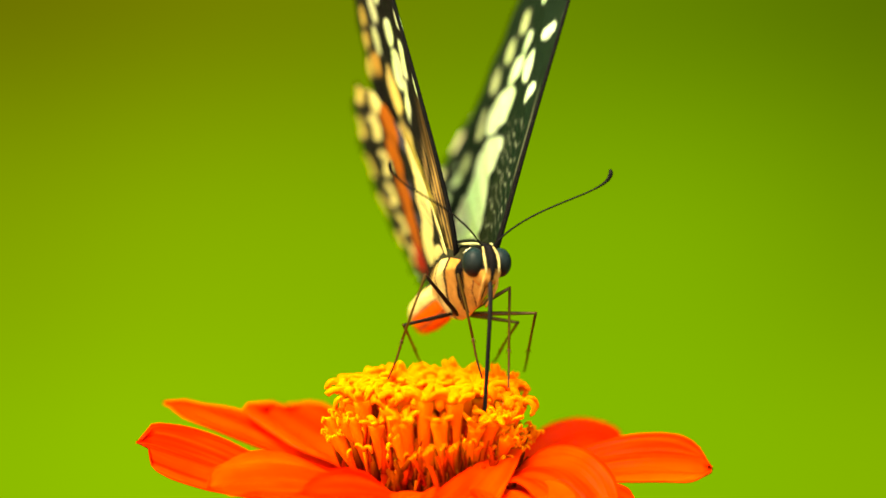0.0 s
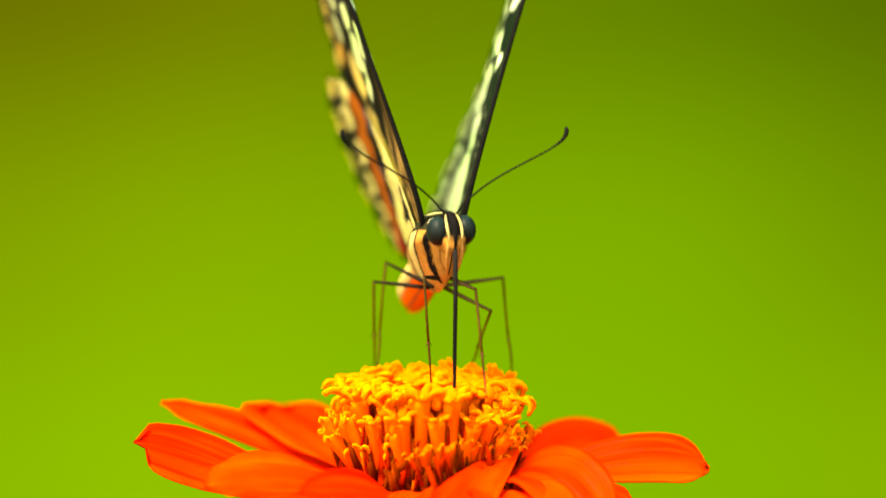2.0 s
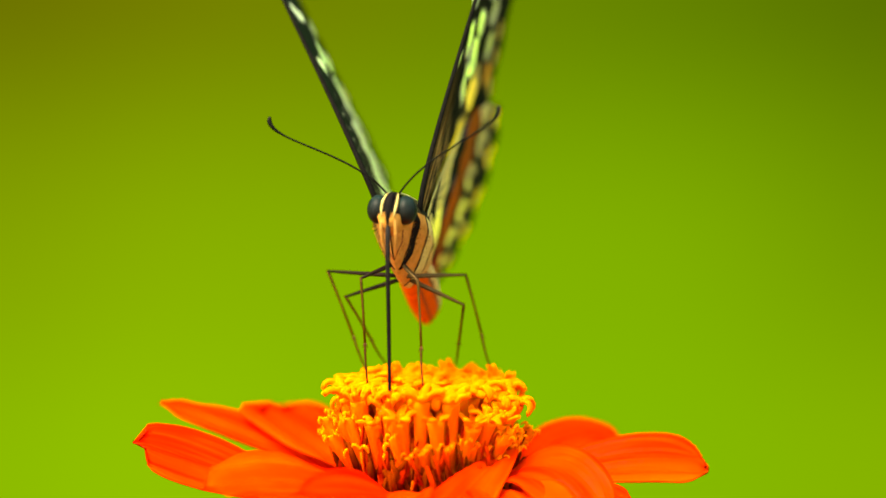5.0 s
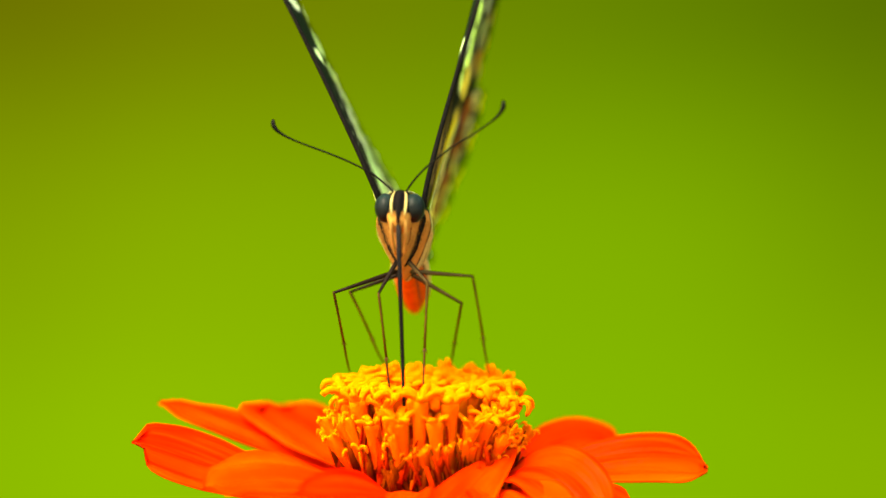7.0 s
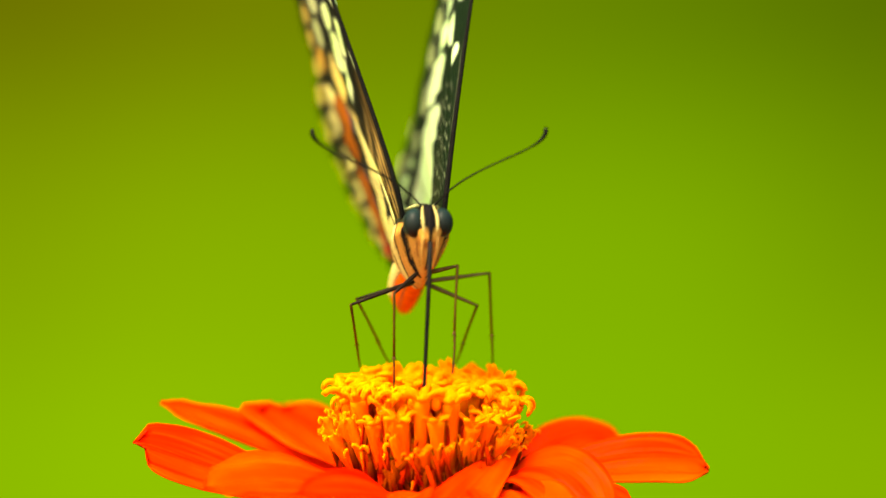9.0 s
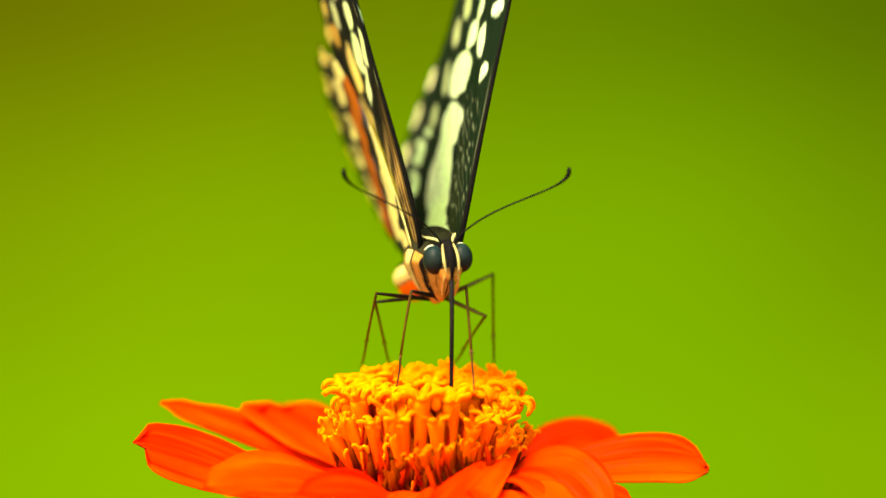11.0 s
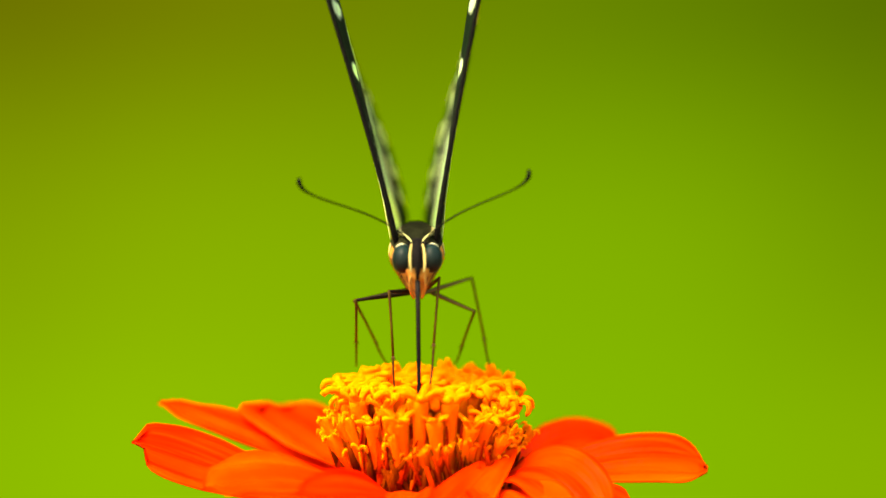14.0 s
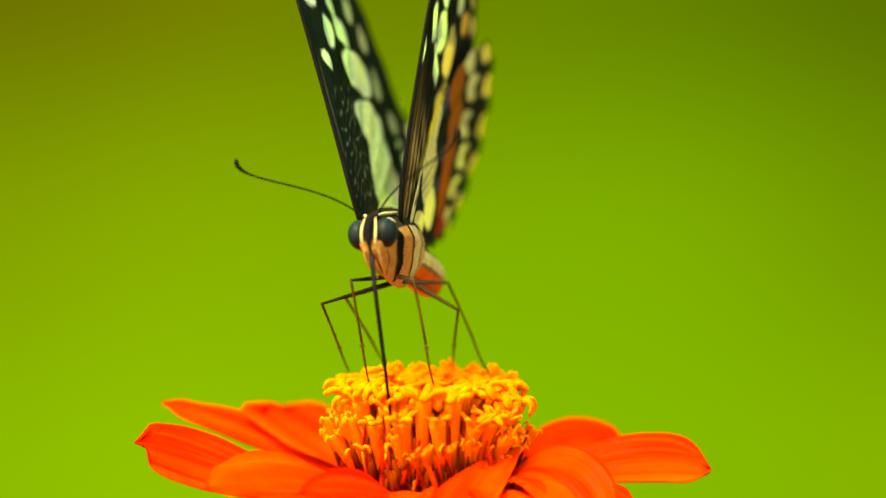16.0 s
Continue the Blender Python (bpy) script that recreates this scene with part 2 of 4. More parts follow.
petal((-34, -100, -192), (-70, -230, -122), (-104, -380, -262), 165, 0, orange_sheen=0.3, seed=7)
petal((90, -90, -195), (160, -200, -118), (200, -380, -265), 180, 0, orange_sheen=0.45, seed=8)
petal((148, -72, -112), (80, -170, -160), (0, -380, -230), 100, 24, orange_sheen=0.5, seed=13, broad=0.8, label="narrow folded orange petal")



def floret(variant, height, spread, curl, lobe=8.6):
    """A tubular disc floret with five lobes that curl back."""
    rng = random.Random(variant)
    sh = Shape()
    orange, deep, yellow = (0.62, 0.092, 0.001), (0.46, 0.022, 0.001), (0.64, 0.108, 0.001)
    bend = [rng.uniform(-7, 7) for _ in range(2)]
    path = [Vector((bend[0] * t * (1 - t) * 4, bend[1] * t * (1 - t) * 4, height * t)) for t in (0, 0.2, 0.4, 0.6, 0.8, 0.93, 1.0)]
    tone = rng.uniform(0, 1)

    def tint(s, a):
        k = min(1, max(0, s * 1.5 - 0.16 - 0.3 * tone))
        return tuple(d + (o - d) * k if k < 0.6 else (d + (o - d) * k) * (1 - (k - 0.6) * 0.5) + y * (k - 0.6) * 0.5 for d, o, y in zip(deep, orange, yellow))

    sh.tube(path, [9, 10, 11, 12, 14, 17, 18], tint, 12)
    for k in range(5):
        a = 2 * math.pi * (k + rng.uniform(-0.18, 0.18)) / 5
        out = Vector((math.cos(a), math.sin(a), 0))
        tang = Vector((-math.sin(a), math.cos(a), 0))
        ln = spread * rng.uniform(0.8, 1.2)
        cu = curl * rng.uniform(0.7, 1.25)
        p, ang = path[-1] + out * 11, radians(60)
        rows, cols = [], []
        for i in range(9):
            t = i / 8
            w = (lobe - 0.8 * t) * (1 if t < 0.8 else math.sqrt(max(0.04, 1 - ((t - 0.8) / 0.21) ** 2)))
            d = out * math.cos(ang) + Vector((0, 0, math.sin(ang)))
            nrm = d.cross(tang)
            rows.append([p + tang * (w * math.cos(b)) + nrm * (0.5 * lobe * math.sin(b)) for b in (2 * math.pi * j / 8 for j in range(8))])
            cc = tuple(o + (y - o) * min(1, 0.5 + t) for o, y in zip(orange, yellow))
            cols.append([cc] * 8)
            p = p + d * (ln / 8)
            ang -= radians(cu / 8)
        sh.rings(rows, cols)
    return sh.done("floret")


def style(variant):
    """A forked yellow stigma that curls at its tip."""
    rng = random.Random(100 + variant)
    sh = Shape()
    h = rng.uniform(40, 60)
    sh.tube([(0, 0, 0), (0, 1, h * 0.5), (0, 0, h)], [3, 3, 2.6], (0.62, 0.09, 0.002), 6)
    for s in (-1, 1):
        sh.tube(bezier((0, 0, h), (s * 7, 0, h + 16), (s * 17, 0, h + 12), 8, (s * 17, 0, h - 2)), [2.8, 3.2, 3.4, 3.6, 3.6, 3.4, 3, 2], (0.64, 0.11, 0.002), 6)
    return sh.done("style")


def disc():
    """The raised crown: rings of open florets round a hollow centre, dark chaff at their feet."""
    sh = Shape()
    rows, cols = [], []
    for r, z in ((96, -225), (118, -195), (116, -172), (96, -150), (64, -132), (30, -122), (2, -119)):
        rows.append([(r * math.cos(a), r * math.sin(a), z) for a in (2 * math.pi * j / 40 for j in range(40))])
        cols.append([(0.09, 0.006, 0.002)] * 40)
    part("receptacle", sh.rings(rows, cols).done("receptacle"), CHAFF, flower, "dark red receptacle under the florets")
    rng = random.Random(5)
    rim = [floret(40 + i, 150, rng.uniform(24, 36), rng.uniform(20, 120), rng.uniform(7.5, 9.5)) for i in range(12)]
    kinds = [floret(i, 150, rng.uniform(34, 48), rng.uniform(80, 190), rng.uniform(8.5, 11.5)) for i in range(12)]
    for count, foot, top, z0, z1, size in ((30, 116, 152, -190, -4, 0.92), (21, 92, 116, -174, 10, 0.97), (9, 58, 76, -156, -12, 0.95), (4, 22, 26, -146, -46, 0.9)):
        off = rng.random()
        for k in range(count):
            a = 2 * math.pi * (k + off + rng.uniform(-0.22, 0.22)) / count
            rt, zt = top + rng.uniform(-14, 9), min(8, z1 + rng.uniform(-46 if foot == 116 else -20, 14))
            if abs(math.cos(a)) > 0.8 and foot == 116:
                rt, zt = rt - 4, max(zt, -16)
            if math.sin(a) > 0.2:
                zt = min(max(zt, 2), 12)
            p0 = Vector((foot * math.cos(a), foot * math.sin(a), z0))
            p1 = Vector((rt * math.cos(a), rt * math.sin(a), zt - 22))
            d = p1 - p0
            m = Matrix.Translation(p0 * U) @ d.to_track_quat("Z", "Y").to_matrix().to_4x4() @ pose(0, 0, 0, 0, 0, rng.uniform(0, 360)) @ Matrix.Diagonal((size, size, d.length / 150, 1))
            part("floret", (rim if foot == 116 and abs(math.cos(a)) < 0.85 else kinds)[rng.randrange(12)], FLORET, flower, m=m)
    buds = []
    for i in range(4):
        s3 = Shape()
        h = 100 + 8 * i
        s3.tube([(0, 0, 0), (2, 1, h * 0.4), (0, 2, h * 0.75), (-1, 0, h * 0.93), (0, 0, h)], [7, 8.5, 9.5, 9, 4], lambda s, a: (0.42 + 0.18 * s, 0.02 + 0.062 * s, 0.001), 10)
        buds.append(s3.done("floret_bud"))
    for k in range(64):
        a = 2 * math.pi * (k + rng.uniform(-0.4, 0.4)) / 64
        r0, r1 = rng.uniform(98, 122), rng.uniform(112, 142)
        p0 = Vector((r0 * math.cos(a), r0 * math.sin(a), -188))
        d = Vector((r1 * math.cos(a), r1 * math.sin(a), rng.uniform(-105, -45))) - p0
        part("floret_bud", buds[k % 4], FLORET, flower, m=Matrix.Translation(p0 * U) @ d.to_track_quat("Z", "Y").to_matrix().to_4x4() @ Matrix.Diagonal((1, 1, d.length / 112, 1)))
    small = [floret(20 + i, 70, 19, 150, 4.2) for i in range(3)]
    for k in range(34):
        a = rng.choice((0.0, math.pi)) + rng.uniform(-0.75, 0.75) if k < 16 else rng.uniform(math.pi, 2 * math.pi)
        r0, rt, zt = 118, rng.uniform(160, 186) if k < 16 else rng.uniform(132, 160), rng.uniform(-118, -48)
        p0 = Vector((r0 * math.cos(a), r0 * math.sin(a), -178))
        d = Vector((rt * math.cos(a), rt * math.sin(a), zt)) - p0
        s = rng.uniform(0.6, 0.85)
        part("floret", small[k % 3], FLORET, flower, m=Matrix.Translation(p0 * U) @ d.to_track_quat("Z", "Y").to_matrix().to_4x4() @ Matrix.Diagonal((s, s, d.length / 70, 1)))
    hair = Shape().tube(bezier((0, 0, 0), (3, 2, 26), (-2, 3, 52), 8), [2.2, 2.4, 2.4, 2.2, 2.0, 2.2, 2.4, 1.0], lambda s, a: (0.30 - 0.14 * s, 0.006, 0.002), 6).done("stamen")
    for k in range(22):
        a = rng.uniform(math.pi * 1.05, math.pi * 1.95)
        r = rng.uniform(136, 152)
        part("stamen", hair, CHAFF, flower, "thin dark red stamen" if k == 0 else "", m=pose(r * U * math.cos(a), r * U * math.sin(a), rng.uniform(-135, -80) * U, rng.uniform(-18, 18), rng.uniform(-18, 18), rng.uniform(0, 360)))
    forks = [style(i) for i in range(3)]
    for k in range(24):
        a = rng.uniform(0, 2 * math.pi)
        r = rng.uniform(128, 152)
        part("style", forks[k % 3], FLORET, flower, m=pose(r * U * math.cos(a), r * U * math.sin(a), rng.uniform(-175, -135) * U, rng.uniform(-25, 25), rng.uniform(-25, 25), rng.uniform(0, 360)))
    blades = []
    for i in range(3):
        s2 = Shape()
        h = 44 + 12 * i
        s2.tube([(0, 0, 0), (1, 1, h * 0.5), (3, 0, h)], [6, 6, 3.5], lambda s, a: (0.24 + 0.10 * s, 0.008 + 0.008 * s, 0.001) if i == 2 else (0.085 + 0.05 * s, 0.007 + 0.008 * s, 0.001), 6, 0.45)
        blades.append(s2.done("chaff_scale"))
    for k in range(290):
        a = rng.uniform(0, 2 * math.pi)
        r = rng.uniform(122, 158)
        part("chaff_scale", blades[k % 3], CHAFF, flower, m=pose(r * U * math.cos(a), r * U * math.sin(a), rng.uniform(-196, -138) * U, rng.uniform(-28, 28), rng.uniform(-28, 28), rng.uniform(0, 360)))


disc()


def stalk():
    """The calyx and the stem that hold the bloom up from the ground."""
    low = -HEIGHT / U
    sh = Shape().tube([(0, 0, -205), (0, 0, -240), (0, 0, -290), (2, 3, -330), (14, 20, -1500), (60, 80, -6000), (20, 60, -12000), (0, 0, low)],
                      [100, 112, 80, 34, 32, 36, 44, 54], (0.07, 0.16, 0.02), 14)
    part("stem", sh.done("stem"), GREEN, flower, "green stem")


stalk()

# ---- the butterfly ----
butterfly = new("butterfly")
tagged(butterfly, "black and cream spotted swallowtail butterfly feeding on the flower", "butterfly")
TAN = (0.36, 0.26, 0.07)
BLACK, CREAM, PEACH, ORANGE = (0.0035, 0.003, 0.0025), (0.45, 0.36, 0.11), (0.37, 0.172, 0.032), (0.50, 0.075, 0.004)
HINGE = Vector((36.7, 56, 38))
MOUTH = Vector((0, 132, -14))


def thorax_tone(a, y, z):
    """Oblique bands on the flanks, lengthwise stripes along the back; a runs from 0 at the keel to 180 on the back."""
    if a > 112:
        if 138 < a < 149 and 8 < y < 62:
            return (0.30, 0.31, 0.12)
        return (0.008, 0.010, 0.003) if a > 158 else (0.014, 0.015, 0.005)
    q = y - 0.93 * z + 1.5 * math.sin(z * 0.2)
    band = 86 - 26 * min(1, max(0.0, (a - 8) / 42))     # the dark band thins out towards the keel
    for edge, tone in ((-34, TAN), (-28, BLACK), (12, CREAM), (22, BLACK), (band, PEACH), (86, BLACK), (106, PEACH), (110, (0.12, 0.04, 0.012))):
        if q < edge:
            return tone
    return BLACK if abs(a) < 7 else PEACH


def trunk(name, sections, tone, keel=0.5, n=120, label=""):
    """A body part lofted along its length; sections: y, half width, top, bottom."""
    ys = [s[0] for s in sections]
    dense = np.linspace(ys[0], ys[-1], 110)
    rows, cols = [], []
    arr = np.array(sections)[::-1] if ys[0] > ys[-1] else np.array(sections)
    for y in dense:
        w, zt, zb = (float(np.interp(y, arr[:, 0], arr[:, k])) for k in (1, 2, 3))
        mid = zb + (zt - zb) * 0.58
        ring, cc = [], []
        for j in range(n):
            a = 2 * math.pi * j / n
            s, c = math.sin(a), -math.cos(a)
            z = mid + (zt - mid) * c if c > 0 else mid + (mid - zb) * c
            x = w * (abs(s) ** 0.9 if c >= 0 else (1 + c) ** keel) * (1 if s > 0 else -1)
            ring.append((x, y, z))
            deg = math.degrees(a if a <= math.pi else 2 * math.pi - a)
            cc.append(tone(deg, y, z))
        rows.append(ring), cols.append(cc)
    return part(name, Shape().rings(rows, cols).done(name), FUR, butterfly, label)


def abdomen_tone(a, y, z):
    for edge, tone in ((34, ORANGE), (44, (0.20, 0.05, 0.012)), (70, ORANGE), (78, (0.16, 0.08, 0.02)), (118, CREAM), (181, BLACK)):
        if a < edge:
            return tuple(c * (1 if y % 26 > 3 else 0.8) for c in tone)
    return BLACK


trunk("thorax", [(114, 24, 26, -14), (100, 34, 42, -28), (80, 42, 56, -42), (50, 47, 69, -54), (15, 50, 74, -63), (-20, 48, 68, -66), (-55, 42, 46, -60), (-85, 34, 30, -52), (-104, 24, 20, -42)],
      thorax_tone, 0.72, label="furry thorax striped black, cream and peach")
trunk("abdomen", [(-70, 28, 22, -50), (-95, 32, 24, -56), (-130, 35, 20, -63), (-180, 34, 12, -69), (-225, 30, 0, -69), (-248, 23, -12, -65), (-261, 14, -24, -60), (-268, 4, -38, -50)],
      abdomen_tone, label="orange abdomen with black stripes")


def head_parts():
    rows, cols = [], []
    for y, w, zt, zb in ((92, 24, 46, -18), (104, 27, 55, -22), (120, 25, 53, -22), (134, 22, 40, -18), (143, 14, 28, -10), (147, 4, 14, 2)):
        ring, cc = [], []
        for j in range(40):
            a = 2 * math.pi * j / 40
            x, z = w * math.sin(a), (zt + zb) / 2 - (zt - zb) / 2 * math.cos(a)
            ring.append((x, y, z))
            face = z < 4
            cc.append(BLACK if abs(x) < 3 or not face else PEACH)
        rows.append(ring), cols.append(cc)
    head = part("head", Shape().rings(rows, cols).done("head"), FUR, butterfly, "black head with two cream stripes")
    for s in (1, -1):
        sh = Shape()
        rr, cc = [], []
        for i in range(25):
            p = math.pi * i / 24
            rr.append([(s * 24.4 + 19.3 * math.sin(p) * math.cos(q), 119 + 24 * math.sin(p) * math.sin(q), 20 - 25.5 * math.cos(p)) for q in (2 * math.pi * j / 32 for j in range(32))])
            k = i / 24
            # green highlight above and the flower's red reflection below are coloured in
            cc.append([(0.007 - 0.004 * k, 0.0025 + 0.0125 * k, 0.002 + 0.0105 * k)] * 32)
        part("eye", sh.rings(rr, cc, cap=False).done("eye"), EYE_GLOSS, head, "large glossy green-black compound eye")
        sh = Shape()
        sh.tube(bezier((s * 11, 139, -4), (s * 14, 136, -16), (s * 14, 118, -34), 12, (s * 7, 84, -54)), [1.2, 1.8, 2.4, 2.8, 3.0, 3.2, 3.2, 3.2, 3.2, 3.0, 2.6, 1.6],
                lambda t, a: tuple(c + (p - c) * min(1, t * 1.3) for c, p in zip((0.40, 0.22, 0.055), PEACH)), 12, 0.8)
        part("palp", sh.done("palp"), FUR, head, "peach-coloured palp")
        sh = Shape()
        sh.tube(bezier((s * 9.5, 128, 46), (s * 14, 143, 30), (s * 13, 150, 12), 12, (s * 11, 146, -2)), [1.5, 2.0, 2.2, 2.3, 2.5, 2.6, 2.6, 2.4, 2.2, 2.0, 1.6, 1.0], (0.32, 0.27, 0.09), 8)
        part("face_stripe", sh.done("face_stripe"), FUR, head, "cream stripe beside the eye")
        sh = Shape()
        sh.tube(bezier((s * 10, 124, 49), (s * 12, 112, 55), (s * 20, 92, 56), 12, (s * 32, 50, 60)), [1.4, 1.8, 2.1, 2.3, 2.6, 2.9, 3.2, 3.4, 3.4, 3.2, 2.6, 1.4], (0.29, 0.30, 0.11), 8, 0.8)
        part("collar_stripe", sh.done("collar_stripe"), FUR, head, "cream stripe from the head to the shoulder")
        sh = Shape().tube(bezier((s * 20, 116, 43), (s * 28, 113, 46), (s * 37, 102, 38), 8), [1.2, 2.4, 3.0, 3.4, 3.4, 3.0, 2.2, 1.0], (0.44, 0.42, 0.24), 8, 0.8)
        part("brow_spot", sh.done("brow_spot"), FUR, head, "white spot above the eye")
    sh = Shape().tube([(0, 130, 46), (0, 143, 34), (0, 149, 16), (0, 148, 2), (0, 141, -10), (0, 134, -16)], [5, 6, 5.2, 4.0, 3.0, 2.0], BLACK, 10, 0.7)
    part("face_band", sh.done("face_band"), FUR, head, "black band down the middle of the face")


head_parts()


def fuzz(name, count, place, length, lean, seed, label):
    """Short fine hairs standing off the body."""
    rng = random.Random(seed)
    v, f, c = [], [], []
    for _ in range(count):
        p, nrm, tone = place(rng)
        d = (nrm + Vector((rng.uniform(-1, 1), rng.uniform(-1, 1), rng.uniform(-1, 1))) * 0.45 + Vector(lean)).normalized()
        side = d.orthogonal().normalized() * 0.32
        q = p + d * length * rng.uniform(0.5, 1.2)
        k = len(v)
        v += [tuple(p - side), tuple(p + side), tuple(q)]
        f.append((k, k + 1, k + 2))
        c += [tone] * 3
    return tagged(part(name, mesh(name, v, f, c, False), FUR, butterfly, label), kind="stuff")


def chest(rng):
    y, a = rng.uniform(-80, 100), rng.uniform(0.5, math.pi) * rng.choice((-1, 1))
    w = 47 * math.sqrt(max(0.1, 1 - ((y - 10) / 125) ** 2))
    x, c = w * math.sin(a), -math.cos(a)
    z = 8 + (65 if c > 0 else 66) * c * (w / 47)
    x = x if c > 0 else math.copysign(w * (1 + c) ** 0.72, x)
    return Vector((x, y, z)), Vector((math.sin(a), 0, c)), thorax_tone(abs(math.degrees(a)), y, z)


def crest(rng):
    x, y = rng.uniform(-15, 15), rng.uniform(92, 136)
    return Vector((x, y, 44 - 0.02 * (y - 112) ** 2)), Vector((x * 0.02, 0.2, 1)), (0.006, 0.005, 0.004)


fuzz("chest_hair", 6500, chest, 5.5, (0, -0.7, 0), 3, "fine short hair in the colours of the thorax")
fuzz("head_hair", 320, crest, 10, (0, 0.25, 0), 4, "short black hair on the head")


def antenna(s):
    base = Vector((s * 8, 124, 44))
    d = Vector((s * 201.8, 210.7, 169.6)) - base
    path = bezier((0, 0, 0), d * 0.36 + Vector((-s * 10, 0, 34)), d * 0.99 + Vector((s * 15, 0, -44)), 36, d)
    radii = [1.7 + 2.6 * max(0, (i - 24) / 8) ** 1.2 if i < 32 else (4.3, 4.3, 3.7, 2.2)[i - 32] for i in range(36)]
    ob = part("antenna", Shape().tube(path, radii, lambda t, a: (0.0035, 0.0035, 0.0025), 8).done("antenna"), HORN, butterfly, "thin black clubbed antenna", pose(*(base * U)))
    return ob


antennae = {s: antenna(s) for s in (1, -1)}


def make_proboscis():
    path = [(0, 0, 4), (0, 5, -20), (0, 7, -60), (0, 5, -120), (0, 2, -180), (0, 0, -240), (0, 0, -300), (0, 0, -335)]
    sh = Shape().tube(path, [4.5, 4.3, 4, 3.8, 3.6, 3.4, 2.8, 1.5], lambda t, a: (0.008, 0.007, 0.006) if t < 0.3 else (0.004, 0.0035, 0.003), 10)
    return part("proboscis", sh.done("proboscis"), HORN, butterfly, "long dark proboscis reaching into the florets", pose(*(MOUTH * U)))


proboscis = make_proboscis()


# ---- wings: coordinates run outwards (v) and forwards (u) from the hinge ----
def outline(points, n):
    """A smooth closed outline through the points, n places long."""
    p = np.array(points, float)
    k = len(p)
    out = []
    for i in range(n):
        s = i / n * k
        j, t = int(s), s - int(s)
        a, b, c, d = p[j - 1], p[j], p[(j + 1) % k], p[(j + 2) % k]
        out.append(0.5 * (2 * b + (c - a) * t + (2 * a - 5 * b + 4 * c - d) * t * t + (3 * b - a - 3 * c + d) * t ** 3))
    return np.array(out)


def wobble(u, v, seed):
    return np.sin(u * 0.071 + v * 0.043 + seed) + np.sin(v * 0.093 - u * 0.037 + 2.1 * seed) + 0.6 * np.sin(u * 0.17 + v * 0.15 + seed * 3.3)


def spots(u, v, rows, soft=0.16, seed=1.0, ragged=0.05):
    """How far each place lies in one of the oval spots: rows of u, v, half width, half height, turn."""
    best = np.zeros_like(u)
    for i, (cu, cv, ru, rv, turn) in enumerate(rows):
        a = radians(turn)
        x, y = (u - cu) * math.cos(a) + (v - cv) * math.sin(a), (v - cv) * math.cos(a) - (u - cu) * math.sin(a)
        d = np.sqrt((np.abs(x) / ru) ** 2.4 + (np.abs(y) / rv) ** 2.4) + ragged * wobble(u, v, seed + i)
        best = np.maximum(best, np.clip((1 + soft - d) / (2 * soft), 0, 1))
    return best


def veins(u, v, ends, width):
    """Dark veins that fan out from the root to the margin."""
    best = np.zeros_like(u)
    for (u0, v0), (u1, v1) in ends:
        du, dv = u1 - u0, v1 - v0
        t = np.clip(((u - u0) * du + (v - v0) * dv) / (du * du + dv * dv), 0, 1)
        bow = 0.05 * math.hypot(du, dv) * np.sin(t * math.pi)
        d = np.hypot(u - u0 - t * du - bow * 0.4, v - v0 - t * dv - bow)
        best = np.maximum(best, np.clip((width + 2.5 - d) / 3.5, 0, 1))
    return best


def blend(base, mask, tone):
    return base * (1 - mask[:, None]) + np.array(tone)[None, :] * mask[:, None]


INK, BONE, MILK, YOLK, RUST, BRICK, SLATE = (0.006, 0.0055, 0.0045), (0.88, 0.77, 0.28), (0.75, 1.0, 0.56), (0.84, 0.60, 0.12), (0.54, 0.135, 0.011), (0.55, 0.03, 0.012), (0.10, 0.09, 0.10)
MOSS = (0.006, 0.019, 0.006)    # the upper faces are a greenish black
FORE = [(0, -8), (30, 50), (40, 140), (46, 260), (52, 420), (40, 580), (-8, 730), (-66, 840), (-128, 868), (-200, 800), (-255, 690), (-300, 595), (-345, 515), (-385, 435), (-420, 350), (-436, 285), (-400, 235), (-280, 150), (-140, 64), (-50, -4)]
HIND = [(-10, -14), (-60, 84), (-140, 208), (-240, 302), (-350, 366), (-436, 388), (-512, 344), (-566, 268), (-584, 180), (-558, 98), (-506, 44), (-440, 10), (-362, -14), (-250, -30), (-130, -36), (-50, -30)]
FORE_ENDS = [((-5, 60), (e, f)) for e, f in ((-140, 860), (-215, 770), (-260, 680), (-305, 590), (-352, 500), (-400, 400), (-436, 300))]
HIND_ENDS = [((-40, 40), (e, f)) for e, f in ((-385, 378), (-478, 366), (-556, 280), (-580, 190), (-540, 85), (-470, 30), (-390, -4))]


